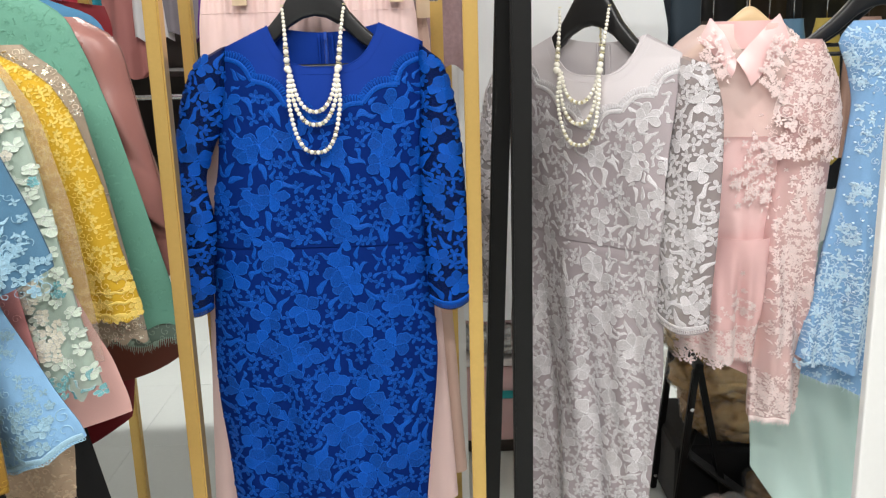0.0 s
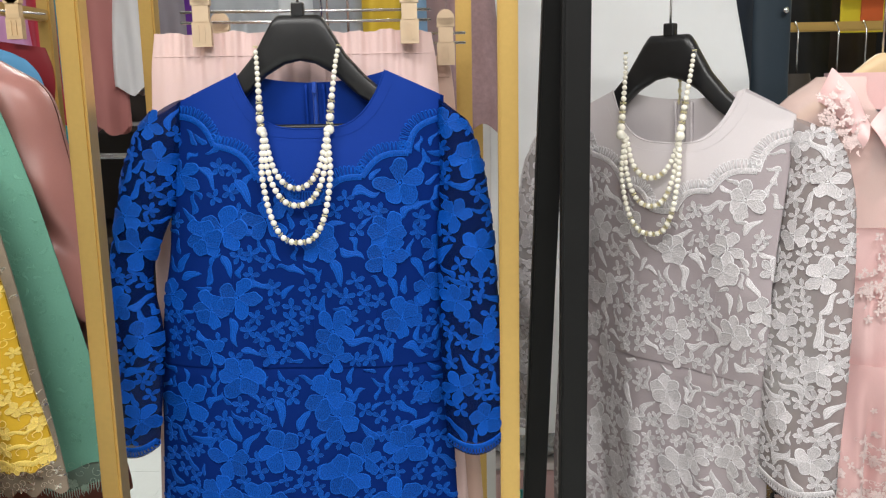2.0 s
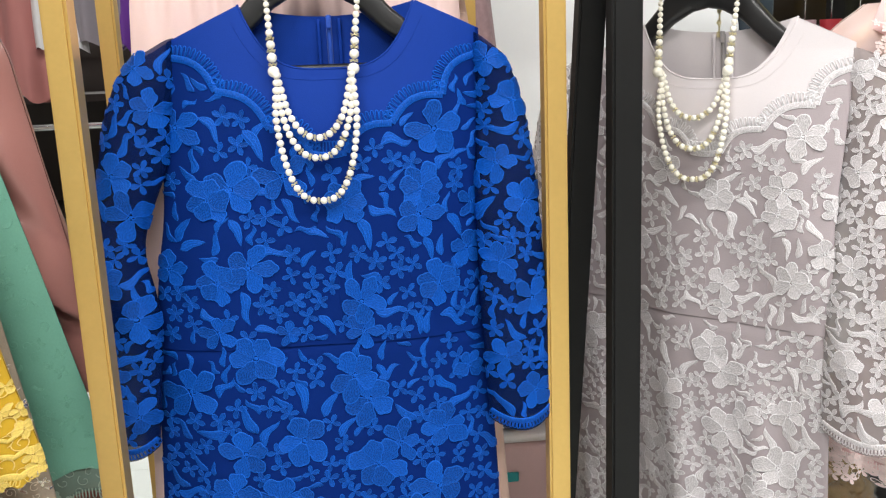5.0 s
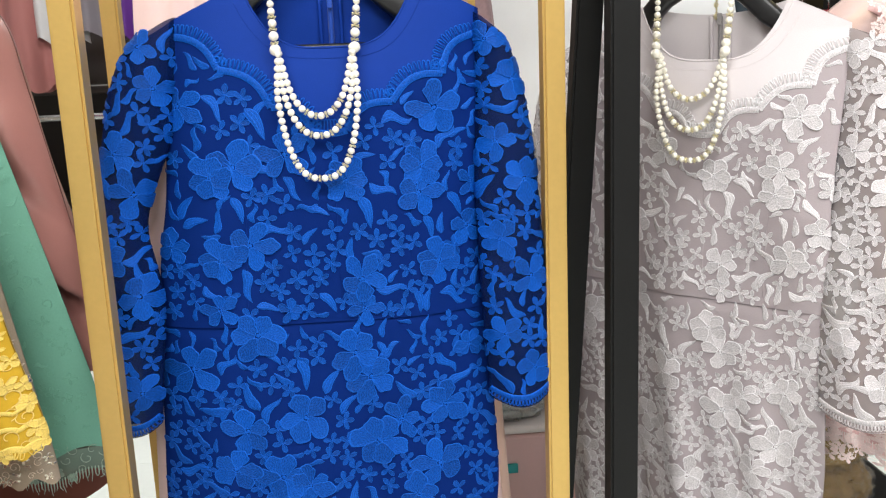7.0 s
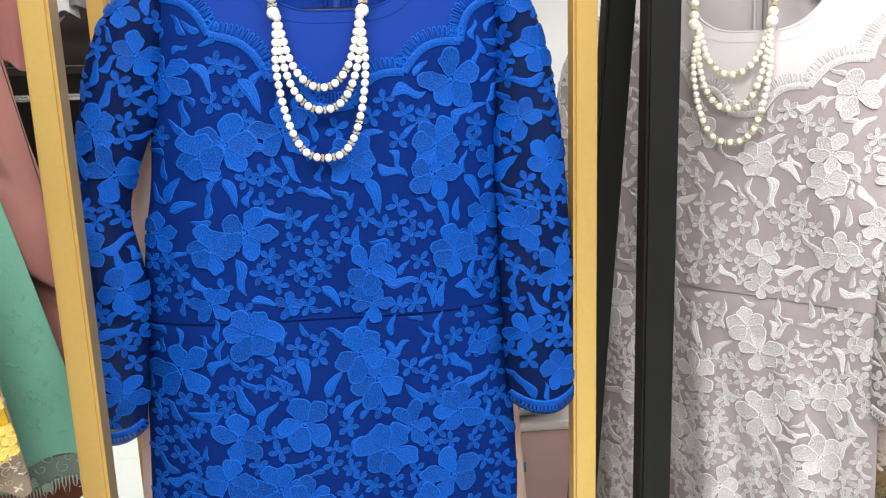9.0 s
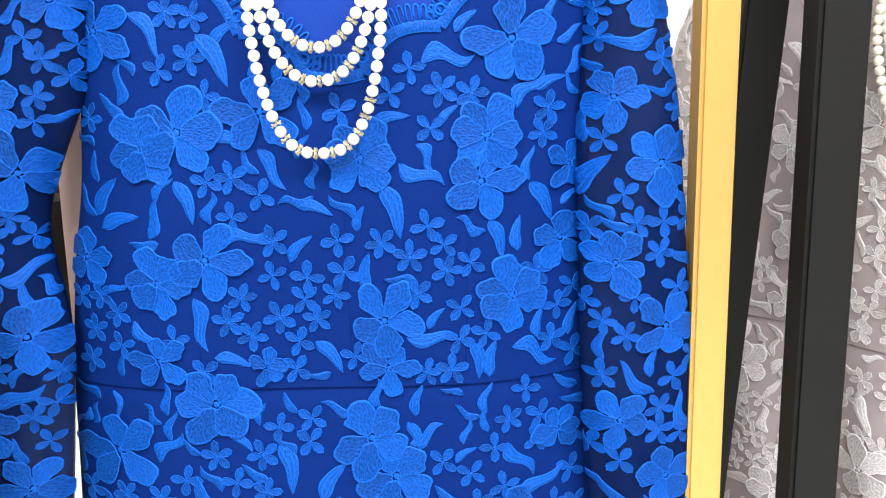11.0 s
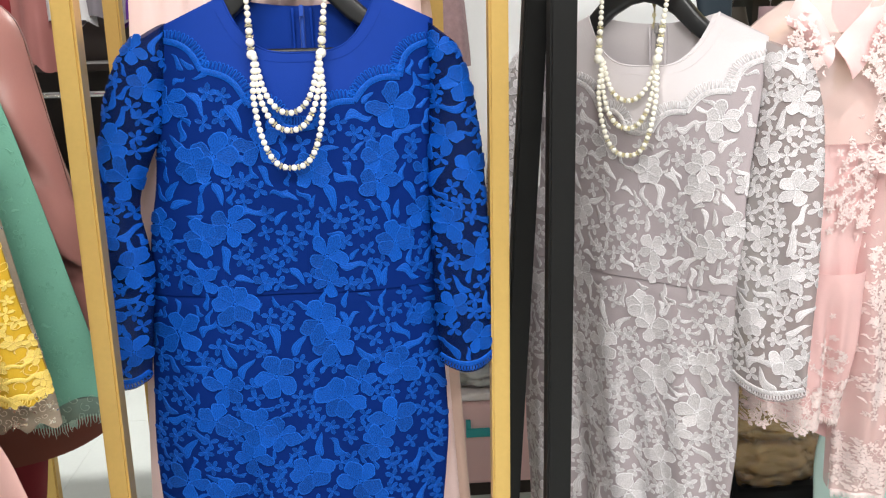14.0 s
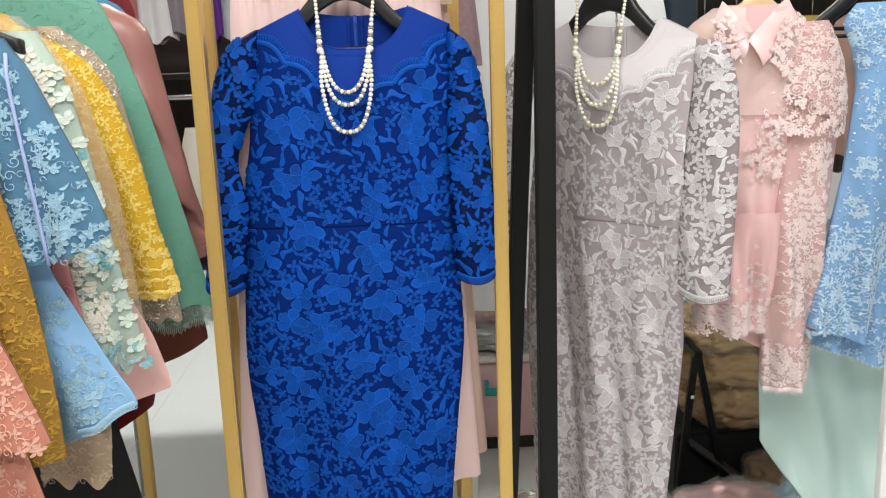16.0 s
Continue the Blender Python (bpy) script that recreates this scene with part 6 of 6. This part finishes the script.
part("latch", box_bm(-0.06, -0.045, -0.014, -0.002, 0.252, 0.28, 0.002), TURQ, h)
FILM = material("clear_film", (0.9, 0.92, 0.93), rough=0.08, var=0.02, alpha=0.14, coat=1.0, wrinkle=1.0, spec=1.0)


def bag(x, y, z, sx, sy, sz, col, label, seed, film=True):
    """folded clothes in a clear film bag"""
    rg = random.Random(seed)
    t = thing("plastic_bag", label, "bag", pose(x, y, z, 0, 0, rg.uniform(-20, 20)))
    for name, k, mat, amp in (("folded_clothes", 0.94, material("bagged_%d" % seed, col, rough=0.26, metal=0.45, var=0.6, patch=35, grain=300, bump=0.5, wrinkle=0.4), 0.10),) + ((("film", 1.0, FILM, 0.13),) if film else ()):
        bm = bmesh.new()
        bmesh.ops.create_icosphere(bm, subdivisions=5, radius=1.0)
        for v in bm.verts:
            n = noise.noise(v.co * 2.3 + Vector((seed, 0, 0))) + 0.5 * noise.noise(v.co * 6 + Vector((0, seed, 0)))
            crease = abs(math.sin(v.co.z * 7 + 2.5 * n + seed))
            ridge = 1 - abs(noise.noise(v.co * 4.5 + Vector((seed, seed, 0)))) * 2
            fine = 1 - abs(noise.noise(v.co * 11 + Vector((0, seed, seed)))) * 2
            c = v.co * (1 + amp * n - 0.07 * (1 - crease) ** 3 + 0.09 * ridge ** 3 + 0.035 * fine ** 3)
            c.x, c.y = math.copysign(abs(c.x) ** 0.75, c.x), math.copysign(abs(c.y) ** 0.75, c.y)
            v.co = Vector((c.x * sx * k, c.y * sy * k, max(0.0, (c.z * 0.5 + 0.42) * sz) * k + 0.002))
        bm.normal_update()
        for v in bm.verts:
            if v.co.z > 0.01:
                w = v.co * 22 + Vector((seed * 3.1, 0, 0))
                v.co += v.normal * (0.016 * (1 - 2 * abs(noise.noise(w))) + 0.006 * noise.noise(w * 2.7))
        part(name, bm, mat, t, smooth=True)
    return t


bag(0.17, 3.12, 0.37, 0.2, 0.16, 0.13, (0.42, 0.44, 0.45), "grey clothes in a clear bag on the pink box", 1)
bag(0.2, 3.12, 0.48, 0.2, 0.16, 0.17, (0.72, 0.42, 0.42), "pink clothes in a clear bag on the pile", 2)
bag(0.17, 3.14, 0.64, 0.2, 0.16, 0.14, (0.16, 0.2, 0.24), "dark grey clothes in a clear bag on the pile", 3)
t = thing("folding_stand", "black folding steel stand with crossed legs", "stand", pose(0.70, 2.42, 0))
for y in (0.0, 0.26):
    a = part("leg", bar_bm((-0.02, y, 0.0), (0.03, y, 0.52), 0.02), BLACK_PAINT, t)
    part("leg", bar_bm((0.16, y + 0.022, 0.0), (0.045, y + 0.022, 0.52), 0.02), BLACK_PAINT, t)
    for x, z in ((-0.015, 0.05), (0.02, 0.4)):
        bm = bmesh.new()
        bmesh.ops.create_cone(bm, cap_ends=True, segments=10, radius1=0.006, radius2=0.006, depth=0.006, matrix=Matrix.Translation((x, y - 0.012, z)) @ Matrix.Rotation(math.pi / 2, 4, "X"))
        part("rivet", bm, STEEL, a)
part("stretcher", bar_bm((0.0, 0.004, 0.09), (0.15, 0.004, 0.09), 0.012), BLACK_PAINT, t)
part("stretcher", bar_bm((0.0, -0.004, 0.22), (0.12, 0.2, 0.30), 0.012), BLACK_PAINT, t)
part("top_bar", bar_bm((0.038, -0.01, 0.53), (0.038, 0.3, 0.53), 0.024), BLACK_PAINT, t)
t = thing("crate", "black cloth-covered crate under the bagged clothes", "crate", pose(0.70, 2.48, 0))
part("body", box_bm(0.0, 0.56, 0.0, 0.4, 0.0, 0.24, 0.02), BLK, t)
part("flap", bar_bm((0.03, -0.02, 0.235), (0.25, -0.05, 0.06), 0.09, 0.008), BLK, t)
for k, (x, y, z, sx, sz, col) in enumerate(((0.93, 2.62, 0.24, 0.17, 0.17, (0.48, 0.29, 0.10)), (0.91, 2.64, 0.36, 0.19, 0.16, (0.56, 0.35, 0.13)), (0.90, 2.66, 0.48, 0.19, 0.13, (0.62, 0.42, 0.18)))):
    bag(x, y, z, sx, 0.15, sz, col, "bronze gold clothes in a clear bag on the crate", 10 + k)
bag(0.98, 2.95, 0.37, 0.12, 0.1, 0.22, (0.05, 0.33, 0.32), "turquoise clothes in a clear bag on a carton", 23)
t = thing("carton", "brown cardboard carton behind the bags", "carton", pose(0.88, 2.85, 0))
part("body", box_bm(0.0, 0.4, 0.0, 0.3, 0.0, 0.37, 0.004), material("cardboard", (0.36, 0.24, 0.14), rough=0.8), t)
bag(1.06, 2.40, 0.0, 0.17, 0.13, 0.22, (0.34, 0.2, 0.08), "bronze gold clothes in a clear bag on the floor", 15)
bag(0.72, 2.10, 0.0, 0.26, 0.17, 0.24, (0.62, 0.36, 0.35), "dusty pink clothes in a clear bag on the floor", 20)
bag(1.0, 2.12, 0.0, 0.16, 0.15, 0.24, (0.3, 0.52, 0.66), "light blue clothes in a clear bag on the floor", 21)
bag(0.28, 2.30, 0.0, 0.13, 0.12, 0.16, (0.55, 0.5, 0.42), "beige clothes in a clear bag on the floor", 22)

# ceiling light panels
LIGHT = bpy.data.materials.new("light_panel")
LIGHT.use_nodes = True
e = LIGHT.node_tree.nodes["Principled BSDF"]
e.inputs["Emission Color"].default_value, e.inputs["Emission Strength"].default_value = (1, 0.98, 0.95, 1), 3.0
for lx, ly in ((-1.0, 0.35), (0.8, 0.35), (-0.1, -1.4), (-1.3, 3.9), (0.9, 3.9)):
    t = thing("ceiling_light", "long white ceiling light panel", "ceiling light", pose(lx, ly, CEILING), "ceiling lights")
    part("frame", box_bm(-0.63, 0.63, -0.18, 0.18, -0.02, 0.0, 0.003), WHITE_PAINT, t)
    part("diffuser", box_bm(-0.6, 0.6, -0.15, 0.15, -0.03, -0.021, 0.002), LIGHT, t)

# floor tiles
tile_bm = box_bm(-0.2995, 0.2995, -0.2995, 0.2995, -0.02, 0.0, 0.0006)
tile_me = bpy.data.meshes.new("floor_tile")
tile_bm.to_mesh(tile_me)
tile_bm.free()
tile_me.materials.append(FLOOR_MAT)
ground = bpy.data.objects["floor"]
for i in range(10):
    for j in range(13):
        ob = new("floor_tile", tile_me)
        ob.parent = ground
        ob.location = (-2.7 + i * 0.6, -2.6 + j * 0.6, 0.0)
